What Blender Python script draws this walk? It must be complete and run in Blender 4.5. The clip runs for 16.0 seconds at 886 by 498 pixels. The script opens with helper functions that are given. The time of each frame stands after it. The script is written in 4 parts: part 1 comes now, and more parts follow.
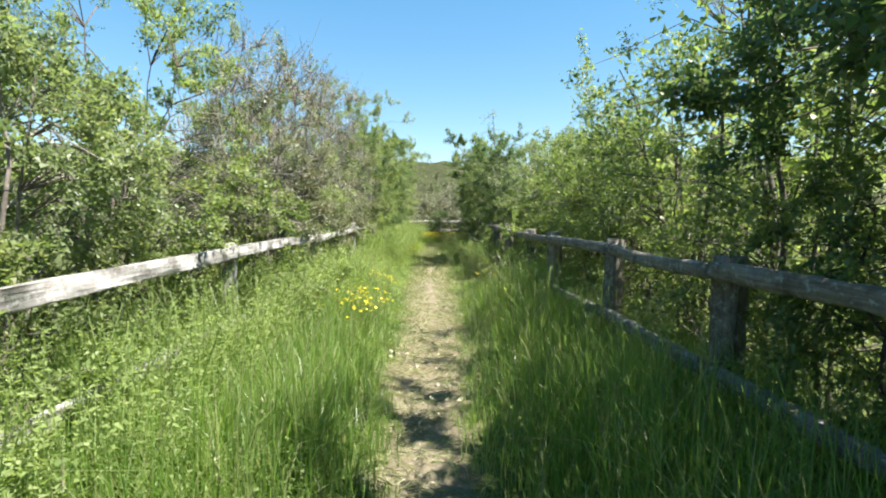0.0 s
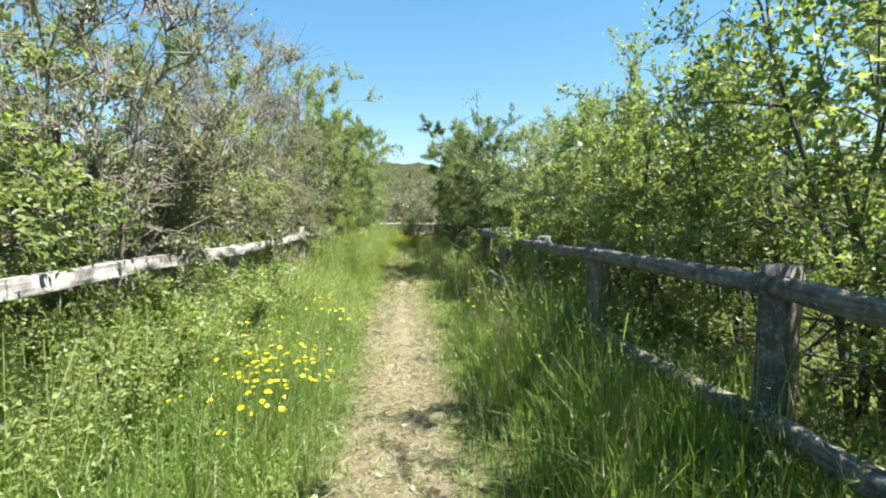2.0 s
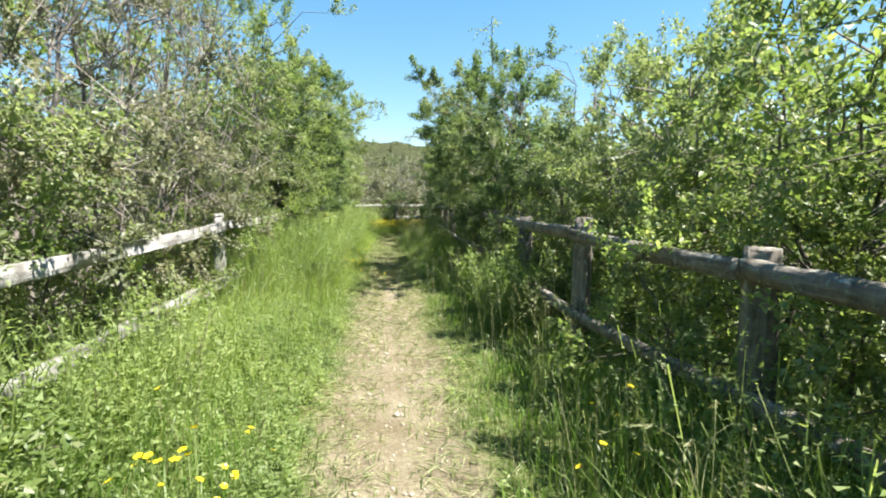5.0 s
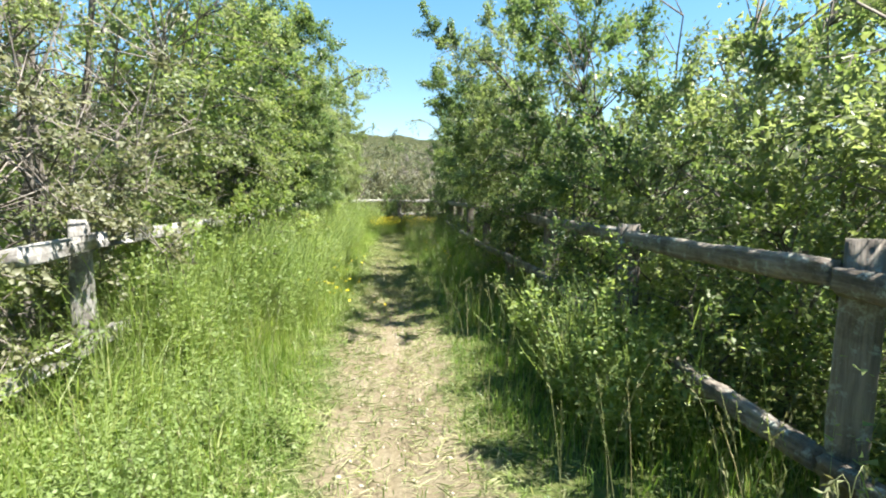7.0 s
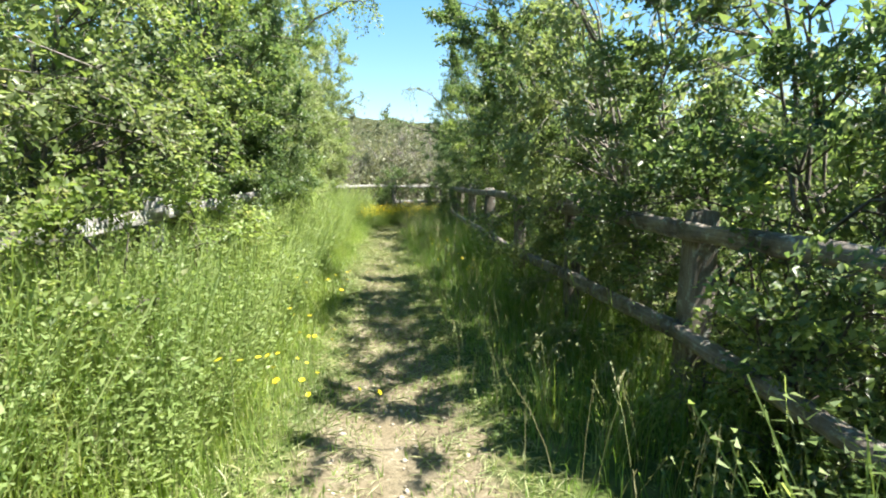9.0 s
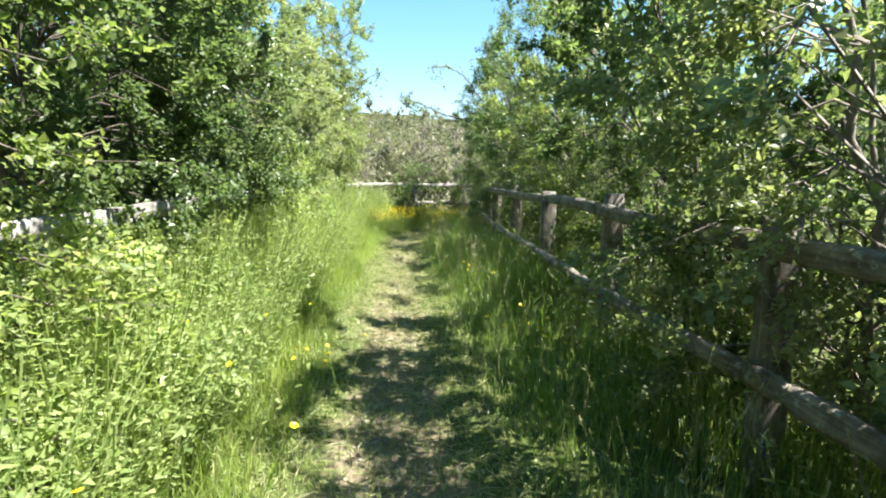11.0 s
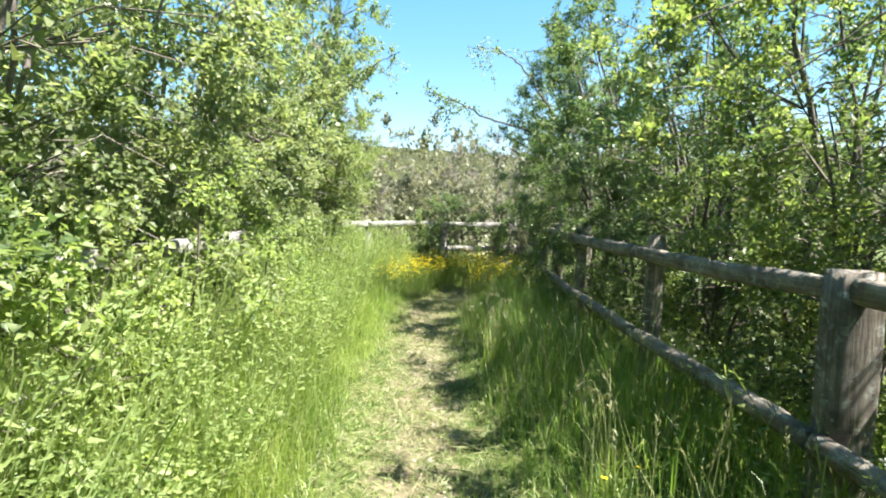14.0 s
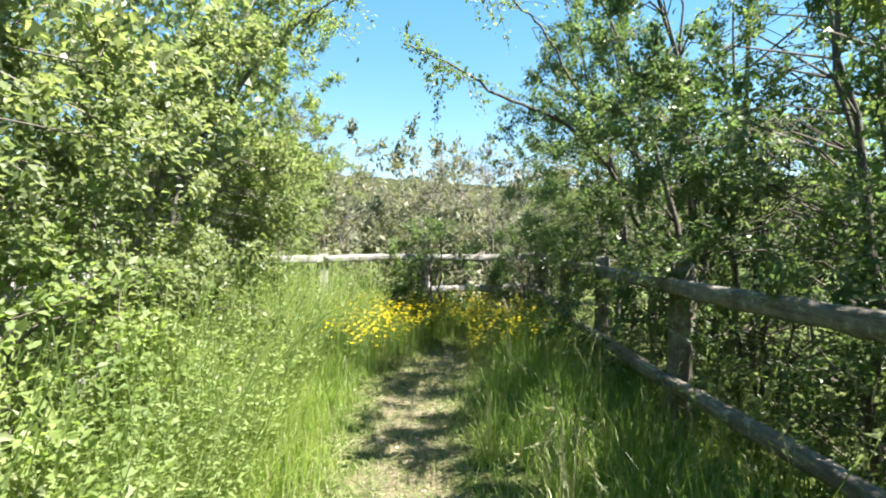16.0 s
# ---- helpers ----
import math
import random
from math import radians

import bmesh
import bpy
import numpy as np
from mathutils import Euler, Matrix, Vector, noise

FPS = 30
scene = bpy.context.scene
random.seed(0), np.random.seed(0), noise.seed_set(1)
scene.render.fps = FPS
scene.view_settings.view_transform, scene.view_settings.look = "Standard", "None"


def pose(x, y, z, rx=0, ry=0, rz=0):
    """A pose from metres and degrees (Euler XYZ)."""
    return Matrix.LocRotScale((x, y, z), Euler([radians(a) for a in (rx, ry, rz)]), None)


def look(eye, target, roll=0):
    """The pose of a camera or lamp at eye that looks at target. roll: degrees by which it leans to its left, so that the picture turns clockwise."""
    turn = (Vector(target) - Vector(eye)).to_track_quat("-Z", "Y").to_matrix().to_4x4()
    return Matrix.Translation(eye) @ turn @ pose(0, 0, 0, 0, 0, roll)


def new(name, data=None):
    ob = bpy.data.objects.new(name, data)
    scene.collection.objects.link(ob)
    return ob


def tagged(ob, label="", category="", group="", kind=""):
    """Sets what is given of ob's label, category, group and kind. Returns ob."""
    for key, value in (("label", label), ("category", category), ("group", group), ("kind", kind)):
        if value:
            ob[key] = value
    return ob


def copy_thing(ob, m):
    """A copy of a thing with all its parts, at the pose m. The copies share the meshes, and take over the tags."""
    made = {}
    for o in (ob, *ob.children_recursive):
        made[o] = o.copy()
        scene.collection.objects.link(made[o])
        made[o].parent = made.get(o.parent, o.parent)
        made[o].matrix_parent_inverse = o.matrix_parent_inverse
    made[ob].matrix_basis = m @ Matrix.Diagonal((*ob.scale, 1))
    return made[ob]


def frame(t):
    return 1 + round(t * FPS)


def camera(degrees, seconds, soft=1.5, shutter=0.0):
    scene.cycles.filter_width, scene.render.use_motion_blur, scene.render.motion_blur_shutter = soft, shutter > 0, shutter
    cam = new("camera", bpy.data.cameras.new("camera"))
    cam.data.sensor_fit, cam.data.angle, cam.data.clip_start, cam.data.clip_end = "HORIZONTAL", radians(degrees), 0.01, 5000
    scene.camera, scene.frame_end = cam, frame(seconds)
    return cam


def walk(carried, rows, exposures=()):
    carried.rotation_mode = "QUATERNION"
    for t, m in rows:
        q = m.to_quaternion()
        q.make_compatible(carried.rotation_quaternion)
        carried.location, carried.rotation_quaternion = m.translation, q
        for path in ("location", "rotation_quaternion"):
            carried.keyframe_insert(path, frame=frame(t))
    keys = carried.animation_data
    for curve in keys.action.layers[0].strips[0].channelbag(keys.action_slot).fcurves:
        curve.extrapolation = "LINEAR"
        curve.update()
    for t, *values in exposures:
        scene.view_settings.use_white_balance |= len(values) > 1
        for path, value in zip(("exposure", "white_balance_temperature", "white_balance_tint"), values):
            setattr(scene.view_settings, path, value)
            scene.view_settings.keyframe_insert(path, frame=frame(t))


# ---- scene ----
cam = camera(84.1, 16.0, soft=2.0)
PATH = [
    (0.0, 0.13, 0.0, 1.5, 86.1, 0.0, -1.0),
    (0.5, 0.12, 0.666, 1.488, 86.5, 0.2, -3.0),
    (1.0, 0.142, 1.339, 1.491, 87.5, 0.2, -3.9),
    (1.5, 0.171, 2.007, 1.507, 88.0, 0.4, -5.5),
    (2.0, 0.161, 2.706, 1.497, 86.3, 0.2, -4.0),
    (2.5, 0.117, 3.347, 1.498, 85.6, 0.1, -3.8),
    (3.0, 0.035, 4.0, 1.514, 85.7, 0.1, -3.2),
    (3.5, 0.018, 4.623, 1.505, 85.6, 0.1, -4.7),
    (4.0, -0.004, 5.257, 1.5, 85.1, 0.3, -6.3),
    (6.5, -0.0, 8.535, 1.507, 83.3, -0.2, -6.6),
    (7.0, 0.001, 9.212, 1.496, 83.4, -0.2, -6.3),
    (7.5, -0.021, 9.907, 1.509, 82.6, -0.2, -6.0),
    (8.0, -0.034, 10.574, 1.513, 82.0, -0.2, -6.4),
    (8.5, -0.034, 11.238, 1.503, 81.5, 0.1, -8.3),
    (9.0, -0.024, 11.886, 1.483, 81.6, 0.0, -7.2),
    (11.5, 0.054, 14.947, 1.502, 81.2, -0.7, -4.7),
    (12.0, 0.058, 15.639, 1.515, 81.7, -0.7, -5.2),
    (12.5, 0.086, 16.326, 1.515, 82.5, -1.0, -3.6),
    (13.0, 0.096, 16.977, 1.52, 84.5, -1.0, -2.9),
    (13.5, 0.069, 17.634, 1.525, 84.7, -1.3, -0.7),
    (14.0, 0.062, 18.248, 1.521, 85.1, -1.1, -1.8),
    (14.5, 0.048, 18.904, 1.538, 85.2, -1.0, -2.0),
    (15.0, 0.057, 19.54, 1.519, 86.9, -1.0, -2.9),
    (15.5, 0.018, 20.198, 1.524, 87.9, -0.7, -4.0),
    (16.0, 0.003, 20.85, 1.503, 88.5, -0.5, -4.9),
]
walk(cam, [(t, pose(x, y, z, rx, ry, rz)) for t, x, y, z, rx, ry, rz in PATH],
     exposures=[(0.0, 1.90), (4.0, 1.92), (7.0, 2.12), (9.0, 2.20), (12.0, 2.40), (14.5, 2.37), (16.0, 2.28)])

# ---------- world, sun ----------
SUN_FROM = Vector((0.73, -0.30, 1.43)).normalized()
world = bpy.data.worlds.new("world")
scene.world = world
world.use_nodes = True
wn = world.node_tree.nodes
sky = wn.new("ShaderNodeTexSky")
sky.sky_type = "NISHITA"
sky.sun_disc = False
sky.sun_elevation = math.asin(SUN_FROM.z)
sky.sun_rotation = math.atan2(SUN_FROM.x, SUN_FROM.y)
sky.air_density, sky.dust_density, sky.ozone_density = 0.95, 0.05, 1.5
wn["Background"].inputs["Strength"].default_value = 0.099
deep = wn.new("ShaderNodeHueSaturation")
deep.inputs["Saturation"].default_value, deep.inputs["Hue"].default_value = 1.36, 0.496
world.node_tree.links.new(sky.outputs["Color"], deep.inputs["Color"])
even = wn.new("ShaderNodeGamma")
even.inputs["Gamma"].default_value = 0.7
world.node_tree.links.new(deep.outputs["Color"], even.inputs["Color"])
world.node_tree.links.new(even.outputs["Color"], wn["Background"].inputs["Color"])
sun = new("sun", bpy.data.lights.new("sun", "SUN"))
sun.data.energy, sun.data.angle, sun.data.color = 5.0, radians(0.53), (1.0, 0.95, 0.86)
sun.matrix_world = look(SUN_FROM * 30, (0, 0, 0))


# ---------- materials ----------
def material(name):
    m = bpy.data.materials.new(name)
    m.use_nodes = True
    return m, m.node_tree.nodes, m.node_tree.links, m.node_tree.nodes["Principled BSDF"]


def ramp(nodes, stops):
    r = nodes.new("ShaderNodeValToRGB")
    while len(r.color_ramp.elements) < len(stops):
        r.color_ramp.elements.new(0.5)
    for e, (p, c) in zip(r.color_ramp.elements, stops):
        e.position, e.color = p, (*c, 1)
    return r


def noise_node(nodes, links, scale, detail=4, vector=None, rough=0.6):
    n = nodes.new("ShaderNodeTexNoise")
    n.inputs["Scale"].default_value, n.inputs["Detail"].default_value = scale, detail
    n.inputs["Roughness"].default_value = rough
    if vector:
        links.new(vector, n.inputs["Vector"])
    return n


def mix_color(nodes, links, fac, a, b, blend="MIX"):
    n = nodes.new("ShaderNodeMix")
    n.data_type, n.blend_type = "RGBA", blend
    for socket, value in ((n.inputs["Factor"], fac), (n.inputs["A"], a), (n.inputs["B"], b)):
        if isinstance(value, bpy.types.NodeSocket):
            links.new(value, socket)
        else:
            socket.default_value = value if isinstance(value, float) else (*value, 1)
    return n.outputs["Result"]


def bump(nodes, links, bsdf, height, strength, distance):
    b = nodes.new("ShaderNodeBump")
    b.inputs["Strength"].default_value, b.inputs["Distance"].default_value = strength, distance
    links.new(height, b.inputs["Height"])
    links.new(b.outputs["Normal"], bsdf.inputs["Normal"])


def foliage(name, stops, glow, share=0.35, rough=0.45, patch=1.3):
    """Leaf or blade: colour varied leaf by leaf and in larger patches, part of the light passes through."""
    m, nodes, links, bsdf = material(name)
    geo = nodes.new("ShaderNodeNewGeometry")
    tc = nodes.new("ShaderNodeTexCoord")
    r = ramp(nodes, stops)
    links.new(geo.outputs["Random Per Island"], r.inputs["Fac"])
    big = noise_node(nodes, links, patch, 3, geo.outputs["Position"])
    shade = ramp(nodes, [(0.32, (0.68, 0.74, 0.62)), (0.68, (1.15, 1.1, 1.0))])
    links.new(big.outputs["Fac"], shade.inputs["Fac"])
    fine = noise_node(nodes, links, 45.0, 2, tc.outputs["Object"])
    vein = ramp(nodes, [(0.3, (0.86, 0.88, 0.84)), (0.7, (1.08, 1.06, 1.04))])
    links.new(fine.outputs["Fac"], vein.inputs["Fac"])
    col = mix_color(nodes, links, 1.0, r.outputs["Color"], shade.outputs["Color"], "MULTIPLY")
    col = mix_color(nodes, links, 1.0, col, vein.outputs["Color"], "MULTIPLY")
    links.new(col, bsdf.inputs["Base Color"])
    bsdf.inputs["Roughness"].default_value = rough
    bsdf.inputs["Specular IOR Level"].default_value = 0.55
    tr = nodes.new("ShaderNodeBsdfTranslucent")
    links.new(mix_color(nodes, links, 1.0, col, glow, "MULTIPLY"), tr.inputs["Color"])
    mixer = nodes.new("ShaderNodeMixShader")
    mixer.inputs["Fac"].default_value = share
    links.new(bsdf.outputs["BSDF"], mixer.inputs[1])
    links.new(tr.outputs["BSDF"], mixer.inputs[2])
    links.new(mixer.outputs["Shader"], nodes["Material Output"].inputs["Surface"])
    return m


def wood(name, pale, dark, lichen):
    """Weathered timber, grain along the piece's own x."""
    m, nodes, links, bsdf = material(name)
    tc = nodes.new("ShaderNodeTexCoord")
    info = nodes.new("ShaderNodeObjectInfo")
    mp = nodes.new("ShaderNodeMapping")
    mp.inputs["Scale"].default_value = (1.6, 28, 28)
    links.new(tc.outputs["Object"], mp.inputs["Vector"])
    off = nodes.new("ShaderNodeVectorMath")
    off.operation = "ADD"
    links.new(mp.outputs["Vector"], off.inputs[0])
    links.new(info.outputs["Random"], off.inputs[1])
    grain = noise_node(nodes, links, 1.6, 6, off.outputs["Vector"], 0.7)
    base = ramp(nodes, [(0.30, dark), (0.48, tuple(0.5 * (a + b) for a, b in zip(dark, pale))), (0.62, pale)])
    links.new(grain.outputs["Fac"], base.inputs["Fac"])
    blot = noise_node(nodes, links, 5.5, 5, tc.outputs["Object"], 0.7)
    blotch = ramp(nodes, [(0.36, (0.5, 0.47, 0.44)), (0.55, (1.05, 1.05, 1.05))])
    links.new(blot.outputs["Fac"], blotch.inputs["Fac"])
    col = mix_color(nodes, links, 1.0, base.outputs["Color"], blotch.outputs["Color"], "MULTIPLY")
    spot = noise_node(nodes, links, 17.0, 5, tc.outputs["Object"], 0.75)
    spots = ramp(nodes, [(0.55, (0, 0, 0)), (0.64, (0.8, 0.8, 0.8))])
    links.new(spot.outputs["Fac"], spots.inputs["Fac"])
    col = mix_color(nodes, links, spots.outputs["Color"], col, lichen)
    links.new(col, bsdf.inputs["Base Color"])
    bsdf.inputs["Roughness"].default_value = 0.85
    bsdf.inputs["Specular IOR Level"].default_value = 0.4
    bump(nodes, links, bsdf, grain.outputs["Fac"], 0.9, 0.012)
    return m


def speckled(name, stops, scale, rough=0.9, relief=0.5, depth=0.01):
    m, nodes, links, bsdf = material(name)
    tc = nodes.new("ShaderNodeTexCoord")
    n = noise_node(nodes, links, scale, 6, tc.outputs["Object"], 0.65)
    r = ramp(nodes, stops)
    links.new(n.outputs["Fac"], r.inputs["Fac"])
    links.new(r.outputs["Color"], bsdf.inputs["Base Color"])
    bsdf.inputs["Roughness"].default_value = rough
    bsdf.inputs["Specular IOR Level"].default_value = 0.4
    bump(nodes, links, bsdf, n.outputs["Fac"], relief, depth)
    return m


LEAF_FRESH = foliage("leaf_fresh", [(0.0, (0.124, 0.178, 0.060)), (0.45, (0.182, 0.247, 0.087)), (0.85, (0.239, 0.295, 0.122)), (1.0, (0.295, 0.297, 0.176))], (1.34, 1.36, 0.85), 0.57)
LEAF_DARK = foliage("leaf_dark", [(0.0, (0.075, 0.124, 0.057)), (0.5, (0.118, 0.176, 0.081)), (1.0, (0.171, 0.224, 0.110))], (1.34, 1.36, 0.85), 0.57, 0.38)
LEAF_GREY = foliage("leaf_grey", [(0.0, (0.144, 0.189, 0.092)), (0.5, (0.204, 0.255, 0.132)), (1.0, (0.270, 0.304, 0.191))], (1.34, 1.36, 0.85), 0.57, 0.42)
LEAF_DULL = foliage("leaf_dull", [(0.0, (0.137, 0.149, 0.092)), (0.5, (0.189, 0.200, 0.129)), (1.0, (0.252, 0.252, 0.185))], (1.2, 1.2, 0.9), 0.45, 0.5)
LEAF_HERB = foliage("leaf_herb", [(0.0, (0.192, 0.265, 0.098)), (0.5, (0.258, 0.338, 0.133)), (1.0, (0.333, 0.398, 0.190))], (1.34, 1.36, 0.85), 0.57, 0.5)
GRASS = foliage("grass_green", [(0.0, (0.109, 0.195, 0.044)), (0.45, (0.164, 0.270, 0.063)), (0.78, (0.218, 0.315, 0.095)), (0.9, (0.297, 0.330, 0.171)), (1.0, (0.379, 0.380, 0.248))], (1.34, 1.36, 0.85), 0.57, 0.4, 0.9)
GRASS_PALE = foliage("grass_pale", [(0.0, (0.185, 0.269, 0.067)), (0.5, (0.255, 0.343, 0.099)), (0.85, (0.318, 0.381, 0.147)), (1.0, (0.401, 0.406, 0.230))], (1.34, 1.36, 0.85), 0.57, 0.42, 0.9)
STRAW = foliage("grass_straw", [(0.0, (0.203, 0.260, 0.105)), (0.5, (0.285, 0.310, 0.162)), (1.0, (0.369, 0.370, 0.243))], (1.1, 1.1, 0.9), 0.25, 0.6)
SEED = foliage("grass_seed", [(0.0, (0.162, 0.190, 0.084)), (0.6, (0.247, 0.270, 0.147)), (1.0, (0.323, 0.300, 0.189))], (1.1, 1.1, 0.8), 0.3, 0.6)
PETAL_YELLOW = foliage("petal_yellow", [(0.0, (0.84, 0.66, 0.015)), (1.0, (0.88, 0.78, 0.04))], (1.1, 1.0, 0.6), 0.3, 0.3)
PETAL_WHITE = foliage("petal_white", [(0.0, (0.68, 0.66, 0.60)), (1.0, (0.82, 0.80, 0.76))], (1.0, 1.0, 1.0), 0.3, 0.5)
FLOWER_EYE = speckled("flower_eye", [(0.3, (0.45, 0.25, 0.01)), (0.7, (0.7, 0.42, 0.02))], 300)
BARK = speckled("bark", [(0.3, (0.050, 0.042, 0.034)), (0.55, (0.105, 0.092, 0.075)), (0.75, (0.19, 0.175, 0.15))], 22, 0.9, 0.7)
BARK_PALE = speckled("bark_pale", [(0.3, (0.11, 0.092, 0.078)), (0.55, (0.20, 0.178, 0.156)), (0.75, (0.30, 0.275, 0.245))], 18, 0.9, 0.6)
WOOD_PALE = wood("wood_silver", (0.33, 0.322, 0.308), (0.15, 0.142, 0.133), (0.44, 0.44, 0.41))
WOOD_DARK = wood("wood_grey", (0.225, 0.20, 0.17), (0.085, 0.072, 0.060), (0.31, 0.34, 0.31))
STONE = speckled("stone", [(0.3, (0.26, 0.22, 0.17)), (0.7, (0.46, 0.41, 0.33))], 40)


def ground_material():
    m, nodes, links, bsdf = material("earth")
    tc = nodes.new("ShaderNodeTexCoord")
    worn = nodes.new("ShaderNodeAttribute")
    worn.attribute_name = "worn"
    n1 = noise_node(nodes, links, 2.4, 8, tc.outputs["Object"], 0.65)
    n2 = noise_node(nodes, links, 38.0, 6, tc.outputs["Object"], 0.75)
    n3 = noise_node(nodes, links, 7.0, 6, tc.outputs["Object"], 0.7)
    dirt = ramp(nodes, [(0.28, (0.104, 0.088, 0.060)), (0.5, (0.188, 0.163, 0.114)), (0.72, (0.285, 0.253, 0.185))])
    links.new(n2.outputs["Fac"], dirt.inputs["Fac"])
    stain = ramp(nodes, [(0.35, (0.72, 0.68, 0.6)), (0.65, (1.06, 1.05, 1.02))])
    links.new(n1.outputs["Fac"], stain.inputs["Fac"])
    soil = mix_color(nodes, links, 1.0, dirt.outputs["Color"], stain.outputs["Color"], "MULTIPLY")
    moss = ramp(nodes, [(0.3, (0.035, 0.055, 0.014)), (0.5, (0.075, 0.10, 0.028)), (0.72, (0.17, 0.165, 0.07))])
    links.new(n3.outputs["Fac"], moss.inputs["Fac"])
    edge = nodes.new("ShaderNodeMath")
    edge.operation = "MULTIPLY_ADD"
    links.new(n3.outputs["Fac"], edge.inputs[0])
    edge.inputs[1].default_value = 1.1
    edge.inputs[2].default_value = -0.55
    total = nodes.new("ShaderNodeMath")
    total.operation = "ADD"
    links.new(edge.outputs[0], total.inputs[0])
    links.new(worn.outputs["Fac"], total.inputs[1])
    cut = ramp(nodes, [(0.35, (0, 0, 0)), (0.62, (1, 1, 1))])
    links.new(total.outputs[0], cut.inputs["Fac"])
    links.new(mix_color(nodes, links, cut.outputs["Color"], moss.outputs["Color"], soil), bsdf.inputs["Base Color"])
    bsdf.inputs["Roughness"].default_value = 0.95
    bsdf.inputs["Specular IOR Level"].default_value = 0.15
    bump(nodes, links, bsdf, n2.outputs["Fac"], 0.9, 0.02)
    return m


EARTH = ground_material()


# ---------- mesh helpers ----------
def tri_mesh(name, verts, tris, mat):
    me = bpy.data.meshes.new(name)
    verts, tris = np.asarray(verts, np.float32), np.asarray(tris, np.int32)
    me.vertices.add(len(verts))
    me.vertices.foreach_set("co", verts.ravel())
    me.loops.add(tris.size)
    me.loops.foreach_set("vertex_index", tris.ravel())
    me.polygons.add(len(tris))
    me.polygons.foreach_set("loop_start", np.arange(len(tris), dtype=np.int32) * 3)
    me.update(calc_edges=True)
    me.materials.append(mat)
    return me


def smooth(me):
    me.polygons.foreach_set("use_smooth", np.ones(len(me.polygons), bool))
    return me


def part(name, me, parent, m=None, label=""):
    ob = new(name, me)
    ob.parent = parent
    if m is not None:
        ob.matrix_basis = m
    return tagged(ob, label)


def thing(name, place, label, category, group=""):
    ob = new(name)
    ob.empty_display_size = 0.2
    ob.matrix_basis = place
    return tagged(ob, label, category, group)


def unit(v):
    return v / np.maximum(np.linalg.norm(v, axis=-1, keepdims=True), 1e-9)


def waves(seed, scale, n=7):
    """A smooth uneven field over the plan, about -1 to 1."""
    rng = np.random.default_rng(seed)
    k, ph = rng.normal(size=(n, 2)) * scale, rng.uniform(0, 6.28, n)
    return lambda x, y: sum(np.sin(k[i, 0] * x + k[i, 1] * y + ph[i]) for i in range(n)) / n ** 0.5


class Soup:
    """Triangles gathered from many pieces."""

    def __init__(self):
        self.v, self.t, self.n = [], [], 0

    def add(self, verts, tris):
        self.v.append(verts.reshape(-1, 3))
        self.t.append(tris.reshape(-1, 3) + self.n)
        self.n += len(self.v[-1])

    def mesh(self, name, mat):
        return tri_mesh(name, np.concatenate(self.v), np.concatenate(self.t), mat)


def tubes(soup, paths, radii, sides=3):
    """paths (n, k, 3) with radii (n, k): n tapered twigs."""
    n, k, _ = paths.shape
    along = unit(np.gradient(paths, axis=1))
    ref = np.where(np.abs(along[..., 2:3]) > 0.9, (1.0, 0, 0), (0, 0, 1.0))
    a = unit(np.cross(along, ref))
    b = np.cross(along, a)
    ang = np.arange(sides) * 2 * np.pi / sides
    ring = paths[:, :, None] + radii[:, :, None, None] * (a[:, :, None] * np.cos(ang)[:, None] + b[:, :, None] * np.sin(ang)[:, None])
    i, j = np.meshgrid(np.arange(k - 1), np.arange(sides), indexing="ij")
    p, q = i * sides + j, i * sides + (j + 1) % sides
    one = np.stack([np.stack([p, q, q + sides], -1), np.stack([p, q + sides, p + sides], -1)], 2).reshape(-1, 3)
    soup.add(ring, (one[None] + (np.arange(n) * k * sides)[:, None, None]))


def leaves(soup, at, along, normal, length, width, wide=0.42, fold=0.22):
    """Folded pointed leaves."""
    along = unit(along)
    side = unit(np.cross(normal, along))
    up = np.cross(along, side)
    length, width = length[:, None], width[:, None]
    mid = at + along * length * wide
    v = np.stack([at, mid + side * width / 2 + up * width * fold, at + along * length - up * length * 0.10, mid - side * width / 2 + up * width * fold], 1)
    soup.add(v, np.array([[0, 2, 1], [0, 3, 2]])[None] + (np.arange(len(at)) * 4)[:, None, None])


def small_leaves(soup, at, along, normal, length, width):
    """Small leaves of one facet each."""
    along = unit(along)
    side = unit(np.cross(normal, along)) * (width / 2)[:, None]
    flip = (np.arange(len(at)) % 2)[:, None] * 2 - 1.0
    mid = at + along * (length * 0.5)[:, None]
    tip = along * (length * 0.5)[:, None] * flip
    v = np.stack([mid - tip - side, mid - tip + side, mid + tip], 1)
    soup.add(v, np.arange(3)[None, None] + (np.arange(len(at)) * 3)[:, None, None])


